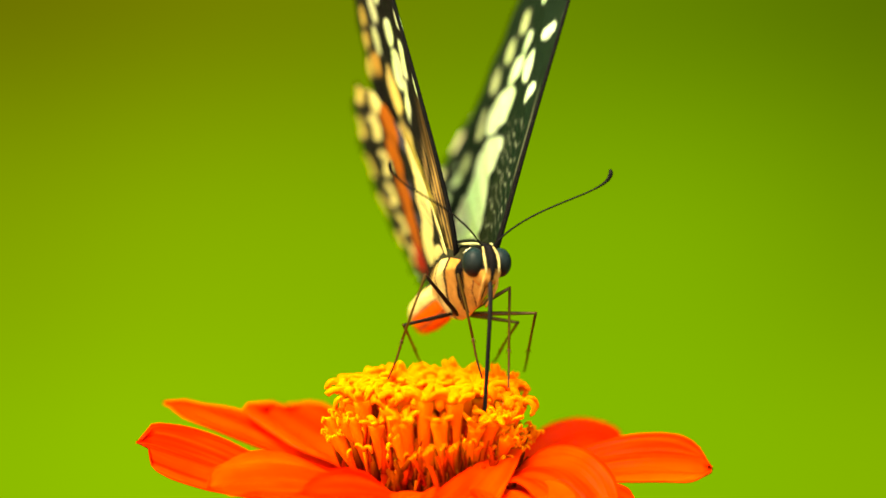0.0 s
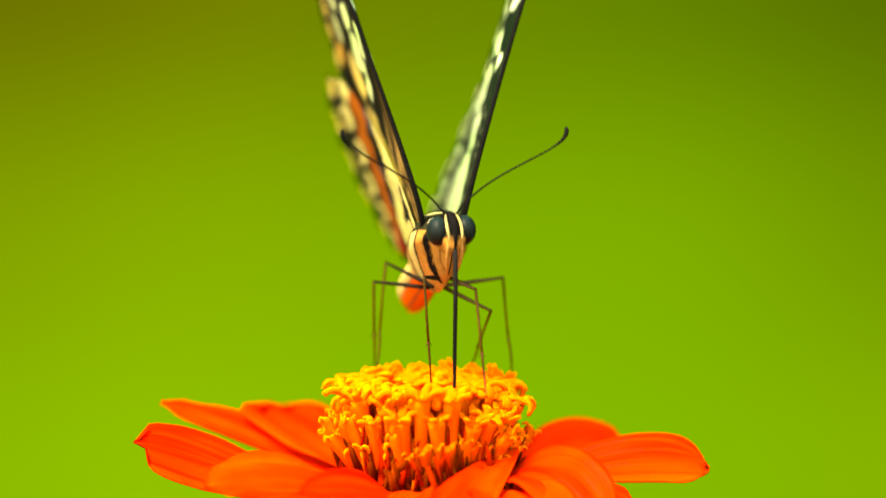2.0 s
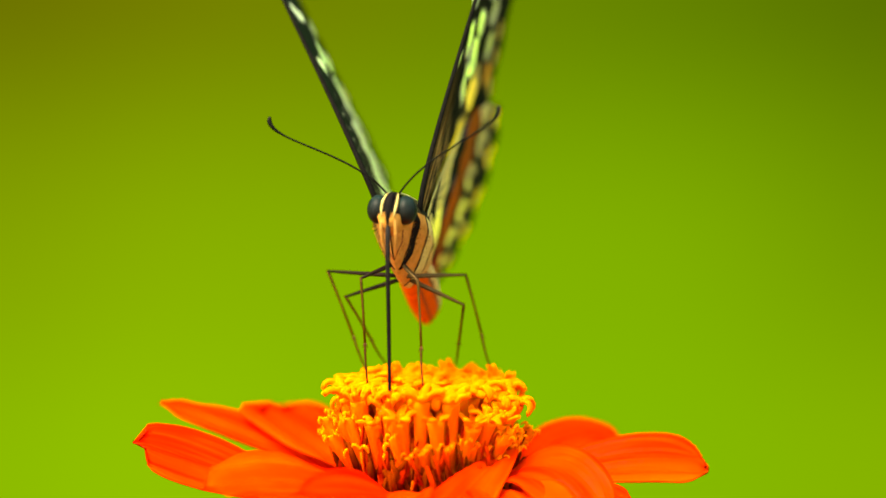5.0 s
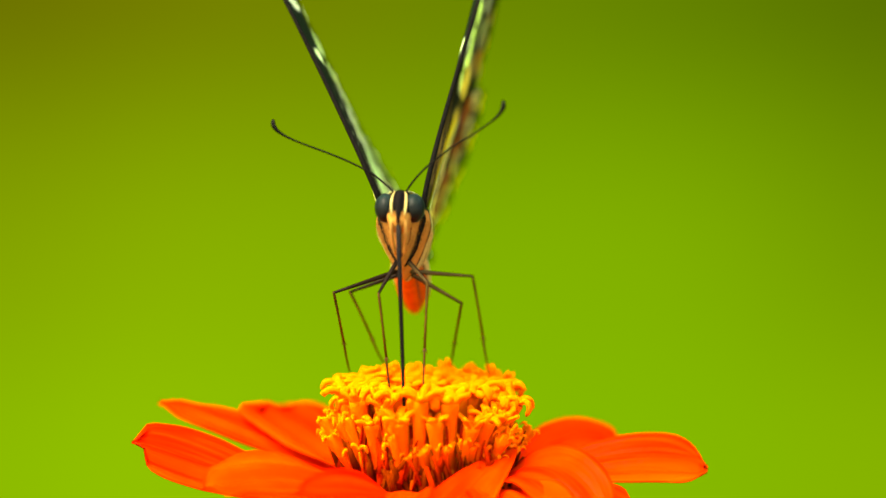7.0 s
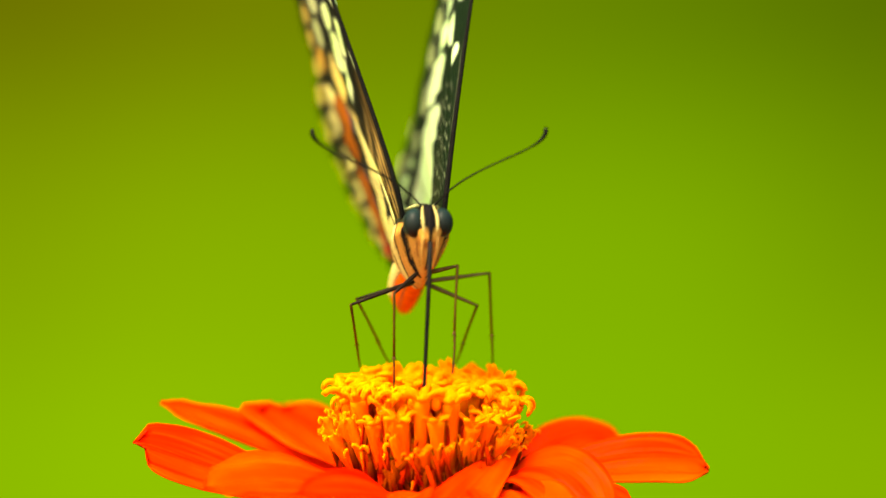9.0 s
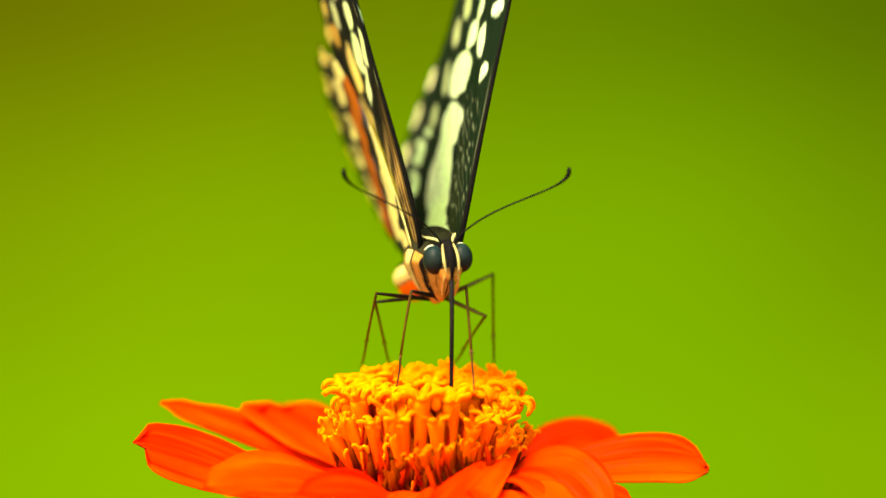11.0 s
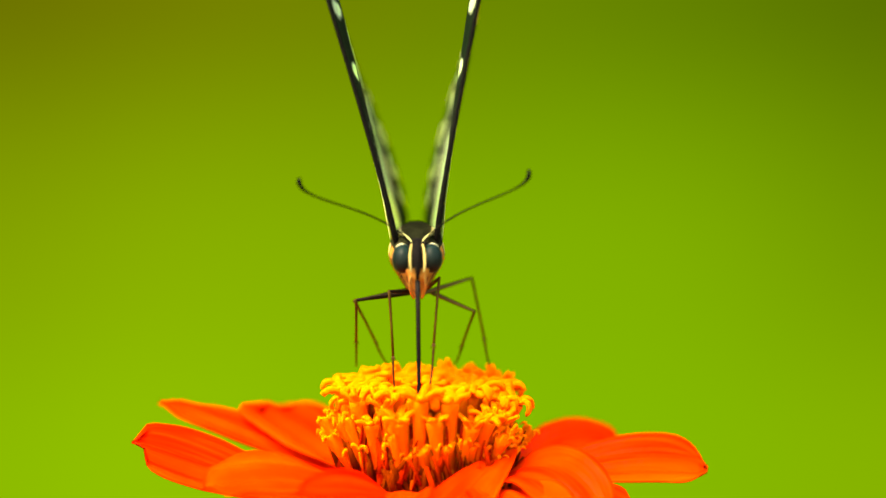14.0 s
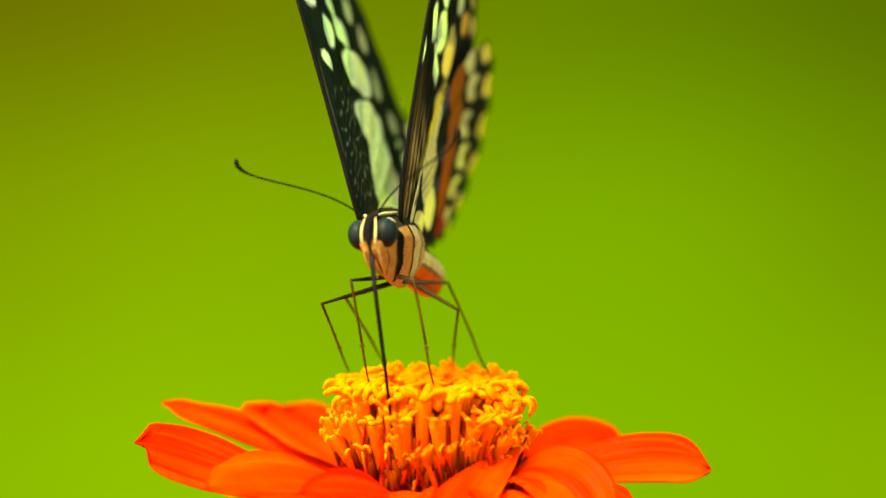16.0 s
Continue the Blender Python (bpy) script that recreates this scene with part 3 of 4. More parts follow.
def fore_upper(u, v):
    c = np.tile(np.array(MOSS), (len(u), 1))
    dust = np.clip(np.sin(v * 0.21 + 3.0 * np.sin(u * 0.045 + v * 0.013) + u * 0.16 + 1.3 * np.sin(u * 0.09 - v * 0.05)) * 1.7 - 1.0, 0, 1) * np.clip((u + 112) / 16, 0, 1) * np.clip((16 - u) / 8, 0, 1) * np.clip((v - 30) / 40, 0, 1) * np.clip((288 - v) / 50, 0, 1)
    dust *= np.clip(0.4 + 0.5 * np.sin(u * 0.37 + v * 0.11) + 0.5 * np.sin(u * 0.13 - v * 0.19), 0, 1)
    c = blend(c, np.clip((u + 120) / 20, 0, 1) * np.clip((-20 - u) / 50, 0, 1) * np.clip((200 - v) / 120, 0, 1) * 0.6, (0.035, 0.05, 0.014))
    c = blend(c, 0.85 * dust, (0.50, 0.60, 0.34))
    # the subcostal vein, its highlight painted as a pale line
    c = blend(c, np.clip((5.5 - np.abs(u - 26 - 0.02 * v)) / 3, 0, 1) * np.clip((330 - v) / 80, 0, 1), (0.10, 0.12, 0.06))
    c = blend(c, spots(u, v, [(-180, 310, 78, 42, 6), (-184, 216, 76, 42, 0), (-202, 148, 68, 72, 12), (-190, 82, 72, 52, 20)], 0.07, 1.0, 0.03), MILK)
    c = blend(c, spots(u, v, [(-138, 382, 42, 25, 22), (-46, 368, 30, 30, 24), (-104, 428, 26, 20, 28), (-4, 308, 22, 14, 36), (12, 424, 22, 15, 20), (54, 446, 9, 20, 0), (-60, 520, 22, 30, 10), (-30, 600, 20, 32, 8), (-120, 600, 20, 32, 8), (-100, 700, 20, 28, 0)], 0.11, 4.0, 0.035), MILK)
    c = blend(c, spots(u, v, [(-190, 720, 18, 22, 0), (-196, 580, 20, 22, 20), (-174, 485, 20, 25, 20), (-232, 442, 22, 27, 30), (-289, 394, 22, 29, 30), (-302, 306, 23, 32, 20), (-352, 236, 22, 24, 20)], 0.2, 7.0), (0.52, 0.66, 0.28))
    return blend(c, 0.7 * veins(u, v, FORE_ENDS, 1.5), MOSS)


def fore_under(u, v):
    c = np.tile(np.array((0.009, 0.007, 0.005)), (len(u), 1))
    brown = np.clip((310 - v) / 90, 0, 1) * np.clip((u + 60) / 40, 0, 1)
    c = blend(c, 0.9 * brown * np.clip(0.75 + 0.4 * np.sin(u * 0.31 + v * 0.02), 0, 1), (0.19, 0.105, 0.024))
    streak = np.clip(1.5 * np.sin((u + 0.10 * v) * 0.22 + 0.6) + 0.25, 0, 1) * np.clip((230 - v) / 80, 0, 1) * np.clip((u + 130) / 30, 0, 1) * np.clip((4 - u) / 8, 0, 1) * np.clip((v + 10) / 20, 0, 1)
    c = blend(c, 0.85 * streak, (0.60, 0.39, 0.11))
    c = blend(c, spots(u, v, [(-206, 330, 34, 50, 14), (-196, 186, 58, 92, 24), (-130, 92, 44, 70, 30)], 0.14, 3.0, 0.05), (0.88, 0.66, 0.18))
    pale = [(2, 310, 20, 26, 20), (-62, 366, 22, 36, -16), (-126, 358, 36, 38, -24), (-122, 426, 24, 27, -10), (-20, 436, 22, 24, -6), (-112, 296, 16, 46, -38), (-60, 520, 24, 34, 10), (-30, 600, 22, 32, 8), (-130, 600, 24, 32, 8), (-150, 516, 20, 30, 8)]
    c = blend(c, spots(u, v, pale, 0.13, 2.0, 0.035), (0.86, 0.94, 0.46))
    c = blend(c, spots(u, v, [(-202, 490, 24, 28, 14), (-240, 434, 26, 28, 14), (-196, 580, 26, 24, 10)], 0.2, 5.0), (0.80, 0.82, 0.40))
    c = blend(c, spots(u, v, [(-298, 494, 24, 17, 26), (-328, 448, 23, 16, 26), (-366, 404, 25, 18, 26), (-262, 590, 26, 19, 26), (-244, 676, 22, 18, 30), (-200, 770, 20, 16, 30)], 0.2, 6.0), YOLK)
    c = blend(c, spots(u, v, [(-296, 396, 28, 22, 10)], 0.2, 8.0), (0.82, 0.46, 0.07))
    return blend(c, 0.8 * veins(u, v, FORE_ENDS, 1.0), INK)


def hind_pattern(u, v, ground, pale, warm, crescent, band=RUST, corner=BRICK):
    """Pale root cells, a rust band, pale crescents and a scalloped row of yellow spots."""
    c = np.tile(np.array(ground), (len(u), 1))
    c = blend(c, spots(u, v, [(-84, 176, 36, 94, 24), (-140, 104, 52, 58, 34), (-196, 46, 58, 38, 16), (-140, 200, 30, 58, 28), (-44, 70, 20, 66, 16), (-110, 12, 56, 22, 0)], 0.07, 1.0, 0.03), pale)
    c = blend(c, spots(u, v, [(-186, 318, 30, 46, 40)], 0.12, 9.0), warm)
    c = blend(c, spots(u, v, [(-190, 250, 24, 36, 34), (-108, 262, 12, 30, 30)], 0.3, 3.0), SLATE)
    c = blend(c, spots(u, v, [(-262, 276, 46, 50, 8), (-292, 214, 46, 52, 0), (-304, 146, 46, 52, -6), (-318, 82, 46, 44, -18)], 0.10, 3.0, 0.04), band)
    c = blend(c, spots(u, v, [(-232, 150, 22, 16, 0), (-236, 92, 18, 14, 0)], 0.25, 4.0), SLATE)
    c = blend(c, spots(u, v, [(-352, 30, 50, 26, -10)], 0.2, 3.0), corner)
    c = blend(c, spots(u, v, [(-316, 334, 40, 25, 20), (-384, 292, 42, 27, -8), (-392, 224, 44, 27, -10), (-434, 166, 44, 25, -14), (-420, 106, 42, 21, -18), (-404, 52, 26, 13, -20)], 0.12, 5.0, 0.04), crescent)
    c = blend(c, spots(u, v, [(-416, 296, 22, 13, -10), (-426, 228, 24, 14, -14), (-464, 170, 22, 12, -18), (-446, 108, 22, 10, -20)], 0.3, 2.0), INK)
    c = blend(c, spots(u, v, [(-345, 374, 34, 15, 10), (-424, 364, 34, 18, 0), (-500, 312, 32, 22, 0), (-546, 240, 28, 24, 0), (-550, 160, 28, 23, 0), (-500, 84, 28, 17, -16), (-440, 32, 22, 11, -20)], 0.15, 7.0), warm)
    return blend(c, 0.75 * veins(u, v, HIND_ENDS, 1.0), INK)


def hind_under(u, v):
    return hind_pattern(u, v, (0.012, 0.009, 0.006), BONE, (0.90, 0.71, 0.18), (0.88, 0.77, 0.27))


def hind_upper(u, v):
    c = hind_pattern(u, v, MOSS, MILK, (0.75, 0.80, 0.44), MILK, MOSS, MOSS)
    return blend(c, spots(u, v, [(-225, 120, 84, 66, 10), (-190, 50, 70, 40, 10)], 0.08, 2.0, 0.03), MILK)


def bow_at(u, v, camber):
    curl = 15 * np.clip((u + 20) / 65, 0, 1) ** 1.4 * np.clip((v - 130) / 270, -0.55, 1.3) if camber > 8 else 0   # a forewing's leading edge bends outwards
    twist = 0.04 * (v - 260) if camber > 8 else 0.08 * (v - 215)     # a hindwing's outer corner bends away from the other side
    return camber * np.sin(np.clip(v / 850, 0, 1) * math.pi) + u * twist / 300 - curl


def wing(name, s, points, centre, upper, under, scallop, camber, lift, label):
    """A thin solid wing with its own pigments on both faces; s: 1 or -1, its side of the body."""
    n, k = 400, 84
    rim = outline(points, n)
    mid = np.array(centre, float)
    seg = np.linalg.norm(np.roll(rim, -1, 0) - rim, axis=1)
    run = np.cumsum(seg)
    edge = np.clip((-rim[:, 0] - 180) / 120, 0, 1)
    rim = mid + (rim - mid) * (1 - edge * scallop * (0.5 + 0.5 * np.cos(run * 2 * math.pi / 92)) ** 2)[:, None]
    rings = [mid + (rim - mid) * (j / k) ** 0.9 for j in range(1, k + 1)]
    flat = np.vstack([mid[None]] + rings)
    u, v = flat[:, 0], flat[:, 1]
    r = np.concatenate([[0], np.repeat(np.arange(1, k + 1) / k, n)])
    bow = bow_at(u, v, camber) + 1.2 * np.sin(np.arctan2(v + 60, -u + 60) * 46) * np.clip(v / 200, 0, 1)
    half = 1.5 * (1 - r ** 8) + 0.35
    top, low = bow + half, bow - half
    tone_up, tone_low = upper(u, v), under(u, v)
    z_up, z_low = (s * (top + lift), s * (low + lift))
    verts = np.vstack([np.stack([v, u, z_up], 1), np.stack([v, u, z_low], 1)])
    m = len(flat)
    faces = []
    for j in range(n):
        b = 1 + (j + 1) % n
        faces.append((0, 1 + j, b) if s > 0 else (0, b, 1 + j))
        faces.append((m, m + b, m + 1 + j) if s > 0 else (m, m + 1 + j, m + b))
    for i in range(k - 1):
        o = 1 + i * n
        for j in range(n):
            q = (j + 1) % n
            a = (o + j, o + n + j, o + n + q, o + q)
            w = tuple(m + x for x in a[::-1])
            faces += [a, w] if s > 0 else [a[::-1], w[::-1]]
    o = 1 + (k - 1) * n
    for j in range(n):
        q = (j + 1) % n
        a = (o + j, m + o + j, m + o + q, o + q)
        faces.append(a if s > 0 else a[::-1])
    me = mesh(name, verts, faces, np.vstack([tone_up, tone_low]))
    ob = part(name, me, SCALES, butterfly, label)
    return ob


def costa(ob, s):
    """The stiff dark rib along a forewing's leading edge."""
    rim = outline(FORE, 180)
    rim = [p for p in rim[: 180 * 7 // len(FORE)][::4]]
    path = [(p[1], p[0] - 2, s * float(bow_at(p[0], p[1], 10.0))) for p in rim]
    n = len(path)
    radii = [5.4 - 3.6 * i / (n - 1) for i in range(n)]
    part("costal_rib", Shape().tube(path, radii, lambda t, a: (0.003, 0.003, 0.002), 8).done("costal_rib"), FUR, ob)


wings = []
for s in (1, -1):
    fw = wing("forewing", s, FORE, (-160, 360), fore_upper, fore_under, 0.015, 10.0, 0.0, "black forewing with cream spots")
    hw = wing("hindwing", s, HIND, (-260, 180), hind_upper, hind_under, 0.07, 6.0, -9.0, "cream, orange and black scalloped hindwing")
    costa(fw, s)
    wings.append((s, fw, hw))


def wing_pose(s, flap, toe):
    """A wing at its hinge: flap is its lean from upright, toe how far the rear edge turns in."""
    a = radians(flap)
    out = Vector((s * math.sin(a), 0, math.cos(a)))
    inward = Vector((-s * math.cos(a), 0, math.sin(a)))
    ahead = (Vector((0, 1, 0)) - math.tan(radians(toe)) * inward).normalized()
    m = Matrix((out, ahead, out.cross(ahead))).transposed().to_4x4()
    return Matrix.Translation(Vector((s * HINGE.x, HINGE.y, HINGE.z)) * U) @ m



# ---- legs ----
def leg(hip, thigh, shank):
    """Thigh from the hip, then shin and foot; both lie along their own -z."""
    sh = Shape().tube([(0, 0, 3), (0, 0, -thigh * 0.25), (0, 0, -thigh * 0.7), (0, 0, -thigh)], [3.8, 4.2, 3.3, 2.4], lambda t, a: (0.008, 0.005, 0.003) if math.cos(a) < 0.8 else (0.07, 0.045, 0.015), 10)
    ob = part("leg", sh.done("leg"), HORN, butterfly, "thin dark jointed leg")
    k = shank * 0.62
    brown = lambda t, a: (0.032 + 0.030 * t, 0.018 + 0.015 * t, 0.004)
    sh = Shape().tube([(0, 0, 2), (0, 0.5, -8), (0, 1, -k * 0.5), (0, 0, -k)], [2.3, 2.6, 2.1, 2.4], brown, 8)
    for q in (-1, 1):
        sh.tube([(q * 1, 0, -k + 2), (q * 5, 0, -k - 9)], [1.2, 0.4], (0.05, 0.03, 0.012), 5)
    for i in range(6):
        sh.tube([(0, 0, -k * (0.3 + 0.1 * i)), (4 * (-1) ** i, 2, -k * (0.3 + 0.1 * i) - 6)], [0.7, 0.25], (0.06, 0.035, 0.012), 4)
    shin = part("shin", sh.done("shin"), HORN, ob)
    path, radii = [], []
    for i in range(16):
        t = i / 15
        path.append((0, -2.5 * math.sin(t * math.pi), -k - (shank - k) * t))
        radii.append((2.1 - 0.7 * t) * (1.25 if i % 3 == 0 else 1.0))
    sh = Shape().tube(path, radii, lambda t, a: (0.045 - 0.02 * t, 0.018 - 0.009 * t, 0.004), 7)
    for q in (-1, 1):
        sh.tube([(0, 0, -shank), (q * 3, 1, -shank - 3)], [1.0, 0.3], (0.03, 0.02, 0.01), 5)
    foot = part("foot", sh.done("foot"), HORN, ob)
    return {"hip": Vector(hip), "thigh": thigh, "shank": shank, "leg": ob, "lower": (shin, foot)}


LEGS = [
    leg((10, 28, -48), 78, 186),
    leg((13, -10, -55), 134, 202),
    leg((13, -42, -52), 102, 154),
    leg((-10, 28, -48), 70, 186),
    leg((-13, -10, -55), 134, 178),
    leg((-13, -42, -52), 102, 138),
]



# ---- motion ----
def glide(rows, t):
    """The smooth value at t of rows of (seconds, values...)."""
    ts = [r[0] for r in rows]
    v = [np.array(r[1:], float) for r in rows]
    if t <= ts[0]:
        return v[0]
    if t >= ts[-1]:
        return v[-1]
    i = max(k for k in range(len(ts)) if ts[k] <= t)
    if i == len(ts) - 1:
        return v[-1]

    def slope(k):
        if k == 0 or k == len(ts) - 1:
            return 0 * v[0]
        a, b = (v[k] - v[k - 1]) / (ts[k] - ts[k - 1]), (v[k + 1] - v[k]) / (ts[k + 1] - ts[k])
        return np.where(a * b > 0, 2 * a * b / np.where(np.abs(a + b) < 1e-9, 1, a + b), 0)

    h = ts[i + 1] - ts[i]
    s = (t - ts[i]) / h
    return (2 * s ** 3 - 3 * s * s + 1) * v[i] + (s ** 3 - 2 * s * s + s) * h * slope(i) + (3 * s * s - 2 * s ** 3) * v[i + 1] + (s ** 3 - s * s) * h * slope(i + 1)


def step(rows, t):
    """Feet stay where they stand, and move over in the last quarter second before the next place."""
    for (t0, *a), (t1, *b) in zip(rows, rows[1:]):
        if t0 <= t <= t1:
            s = min(1.0, max(0.0, 1 - (t1 - t) / min(0.3, t1 - t0)))
            s = s * s * (3 - 2 * s)
            far = min(1.0, math.hypot(b[0] - a[0], b[1] - a[1]) / 40)
            return a[0] + (b[0] - a[0]) * s, a[1] + (b[1] - a[1]) * s, a[2] + (b[2] - a[2]) * s + 14 * far * math.sin(s * math.pi)
    return rows[-1][1:4]


def motions():
    times = [round(0.1 * i, 1) for i in range(161)]
    body = [(0, 57.9, 19.3, 171.2, 12.3, -2.2, -161), (0.2, 57.5, 19.3, 171.5, 12.5, -2.2, -161), (0.3, 54, 20, 175, 14.5, -2, -162), (0.4, 42, 23, 190, 24, -1.5, -165), (0.5, 23.3, 26.4, 213.1, 35.4, -0.8, -165.5), (1, 13.5, 19.7, 221, 29.5, 2.4, -169.6), (1.5, 12.8, 17.1, 241.1, 31.1, 0.5, -168.4),
            (2, 15.5, 38.4, 219.2, 15.5, 2.1, -166.5), (2.5, 20.8, 34.3, 187.3, 4, 1.9, -168.3), (2.7, 20, 34.3, 190, 5.5, 1.8, -168.8), (2.8, 18, 34, 204, 13, 1, -171.5), (2.9, 15, 34, 229, 26.5, 0, -179), (3, 10.2, 34, 233.3, 30, -0.3, -186.9), (3.5, -26.1, 16.2, 235.8, 26.2, -0.3, -187.5), (3.8, -36, 14, 238, 26.8, -0.6, -190.5), (3.9, -41, 13.6, 238.6, 27, -0.8, -184),
            (4, -43.6, 13.5, 238.9, 27.2, -0.9, -192.6), (6.5, -40.3, 23.8, 236.4, 21.7, -1.9, -190), (7, -39.3, 10.3, 247.1, 22.3, -0.3, -184.3),
            (7.5, -47.8, 16.8, 257.8, 18.8, 1.9, -184.5), (8, -29.9, 20.1, 247.2, 14.8, 2.2, -178.8), (8.5, -25.2, 18.7, 208.6, -0.7, 1.3, -179.9),
            (9, -15.5, 7.5, 230.1, 17.9, 0.5, -171.4), (9.2, -10, 21.6, 238.3, 22.8, 4.1, -161.9), (11.3, 15.1, 38.5, 192.5, 2, 4.1, -168.6), (11.5, 25.4, 29, 200.1, 3, 1.9, -170.3),
            (12, -7.9, 31.5, 241.1, 24.7, 2.7, -180.2), (12.5, -28.4, 3.8, 251.2, 21.3, 3.6, -175.7), (13, -22.4, 19.3, 250.9, 21, 2.5, -183.1),
            (13.5, -24.8, 27, 224.3, 10.9, 0.1, -179.8), (14, -18.6, 17.4, 205.9, -0.8, 0.8, -178.9), (14.5, -48.6, 0.4, 249, 22.9, 3, -196.1),
            (15, -44.4, 23.3, 216.5, 8.9, 2.9, -194.1), (15.5, -56, 19, 215.2, 6.5, 3.2, -192.6), (16, -64.3, -8.6, 229.5, 9.5, 6.9, -194.6)]
    stand = {}
    for t in times:
        x, y, z, rx, ry, rz = glide(body, t)
        stand[t] = pose(x * U, y * U, z * U + HEIGHT, rx, ry, rz)
    walk(butterfly, [(t, stand[t]) for t in times])

    flap = {1: [(0, 12.7, 9.5, 11.7, 8.6), (0.3, 12, 9.5, 11, 7.9), (0.4, 8, 9, 7.5, 8.4), (0.5, 13.2, 6.5, 12.2, 6.4), (0.6, 22, -1, 21, -1.1), (0.75, 25, -4, 24, -4.1), (1, 17.2, 5.5, 16.2, 4.9), (1.5, 21.8, 7.5, 20.8, 7.6), (2, 12.9, 6.5, 11.9, 5.9), (2.5, 9.1, 4.5, 9.1, 6.1), (2.8, 8, 4, 8, 4.9), (2.9, 6.5, 0, 6.5, -1.1),
            (3, 13.8, 4, 13.8, 4.9), (3.5, 28.4, 6, 27.4, 3.2), (3.8, 37, -5, 36, -3.1), (3.9, 44, -15, 43, -12.1), (4, 34.1, -9, 33.1, -6.1), (4.15, 30, 2, 29, 1.9), (6.5, 26.7, 1.5, 26.7, 2.9), (7, 25, 5, 24, 6.9), (7.5, 19.4, 0.5, 19.4, 1.9), (8, 12.3, 0, 11.8, 3.4),
            (8.5, 13.1, -3, 12.1, 2.4), (9, 14.8, 1, 13.8, 2.9), (9.2, 15.9, 4.5, 15.9, 6.4), (11.3, 9, 1.5, 8.5, 2.4), (11.5, 7.7, 3, 7.2, 4.9), (12, 13.2, 3, 13.2, 3.9),
            (12.5, 21.8, 3.5, 20.8, 5.4), (13, 13.7, 3.5, 14.2, 3.9), (13.5, 15.8, 0.5, 15.3, 3.4), (14, 13.7, -0.5, 13.2, 1.5), (14.5, 20.1, 5, 19.1, 5.4), (15, 11.8, 2.5, 12.3, -0.1),
            (15.5, 13.1, -3, 12.1, -1.1), (16, 9.7, -0.5, 10.2, -0.1)],
            -1: [(0, 16.7, -3.5, 15.7, -2.1), (0.5, 15.6, 2, 15.6, 2.4), (1, 18.1, -2.5, 18.1, -1.6), (1.5, 21, 0.5, 20, 2.9), (2, 19.7, -6, 18.7, -3.5), (2.5, 12.8, -10, 15.3, -4), (2.7, 12.8, -5, 13.8, -2.1), (2.8, 11.5, -3, 12, -1.1), (2.9, 6, -3, 6, -3.1),
            (3, 6.4, -4, 6.9, -3.6), (3.5, 12.8, 5, 11.8, 5.9), (4, 6.6, 6, 6.6, 6.4), (6.5, 11.5, 3.5, 11.5, 5.4), (7, 12.2, 3, 12.7, 4.9), (7.5, 6.3, 0, 5.3, 1.9),
            (8, 8.7, -0.5, 7.7, 1.4), (8.5, 9.7, 1.5, 9.4, 3), (9, 8.6, 2.5, 8.6, 3.9), (9.2, 15.1, 4, 15.1, 1.9), (11.3, 14.5, -1.5, 13.5, 0.4), (11.5, 14.5, -3, 13.5, 0.9),
            (12, 13.2, 3, 13.2, 4.4), (12.5, 11.8, 3.5, 11.8, 4.9), (13, 6.4, 1, 5.4, 2.9), (13.5, 10.5, -2, 9.5, -0.1), (14, 9.7, -3, 9.4, 0.5), (14.5, 14.3, 3.5, 13.3, 5.4),
            (15, 12.2, 2.5, 11.2, 4.4), (15.5, 8.4, 4.5, 8.9, 6.4), (16, 12.7, 4.5, 12.2, 4.4)]}
    for s, fw, hw in wings:
        beat = [(t, glide(flap[s], t)) for t in times]
        walk(fw, [(t, wing_pose(s, a, fore)) for t, (a, fore, b, hind) in beat])
        walk(hw, [(t, wing_pose(s, b, hind)) for t, (a, fore, b, hind) in beat])

    sip = [(0, -13.1, 0, -0), (0.3, -15.3, 0, 0), (0.4, -23.5, 3, -1), (0.5, -32, 7.1, -2), (1, -27.1, 1.6, -0.4), (1.5, -28.3, 2.6, -0.7), (2, -14.4, -2.5, 0.3), (2.5, -4.7, -4.3, 0.2), (2.7, -6, -4, 0.2), (2.8, -13, -1, 0), (2.9, -25.5, 4, -1), (3, -28.8, 7.8, -2),
            (3.5, -24.9, 2.6, -0.6), (4, -25.5, 0.9, -0.2), (6.5, -20.1, 4.6, -0.8), (7, -20.5, 2.1, -0.4), (7.5, -17.1, 2.2, -0.3), (8, -13, 1.8, -0.2), (8.5, 0.6, 1.2, 0),
            (9, -16.7, -3, 0.4), (9.2, -20.9, -5.1, 0.9), (11.3, -2.1, -4.1, 0.1), (11.5, -3.5, -4.6, 0.1), (12, -23, 7.3, -1.5), (12.5, -18.9, 2.5, -0.4), (13, -19.2, 1.7, -0.3),
            (13.5, -9.5, 2.6, -0.2), (14, 1.4, -0.1, -0), (14.5, -21.9, 1.1, -0.2), (15, -8.2, 0.4, -0), (15.5, -6, 0.9, -0), (16, -9.6, -0.3, 0)]
    walk(proboscis, [(t, pose(*(MOUTH * U), *glide(sip, t))) for t in times])

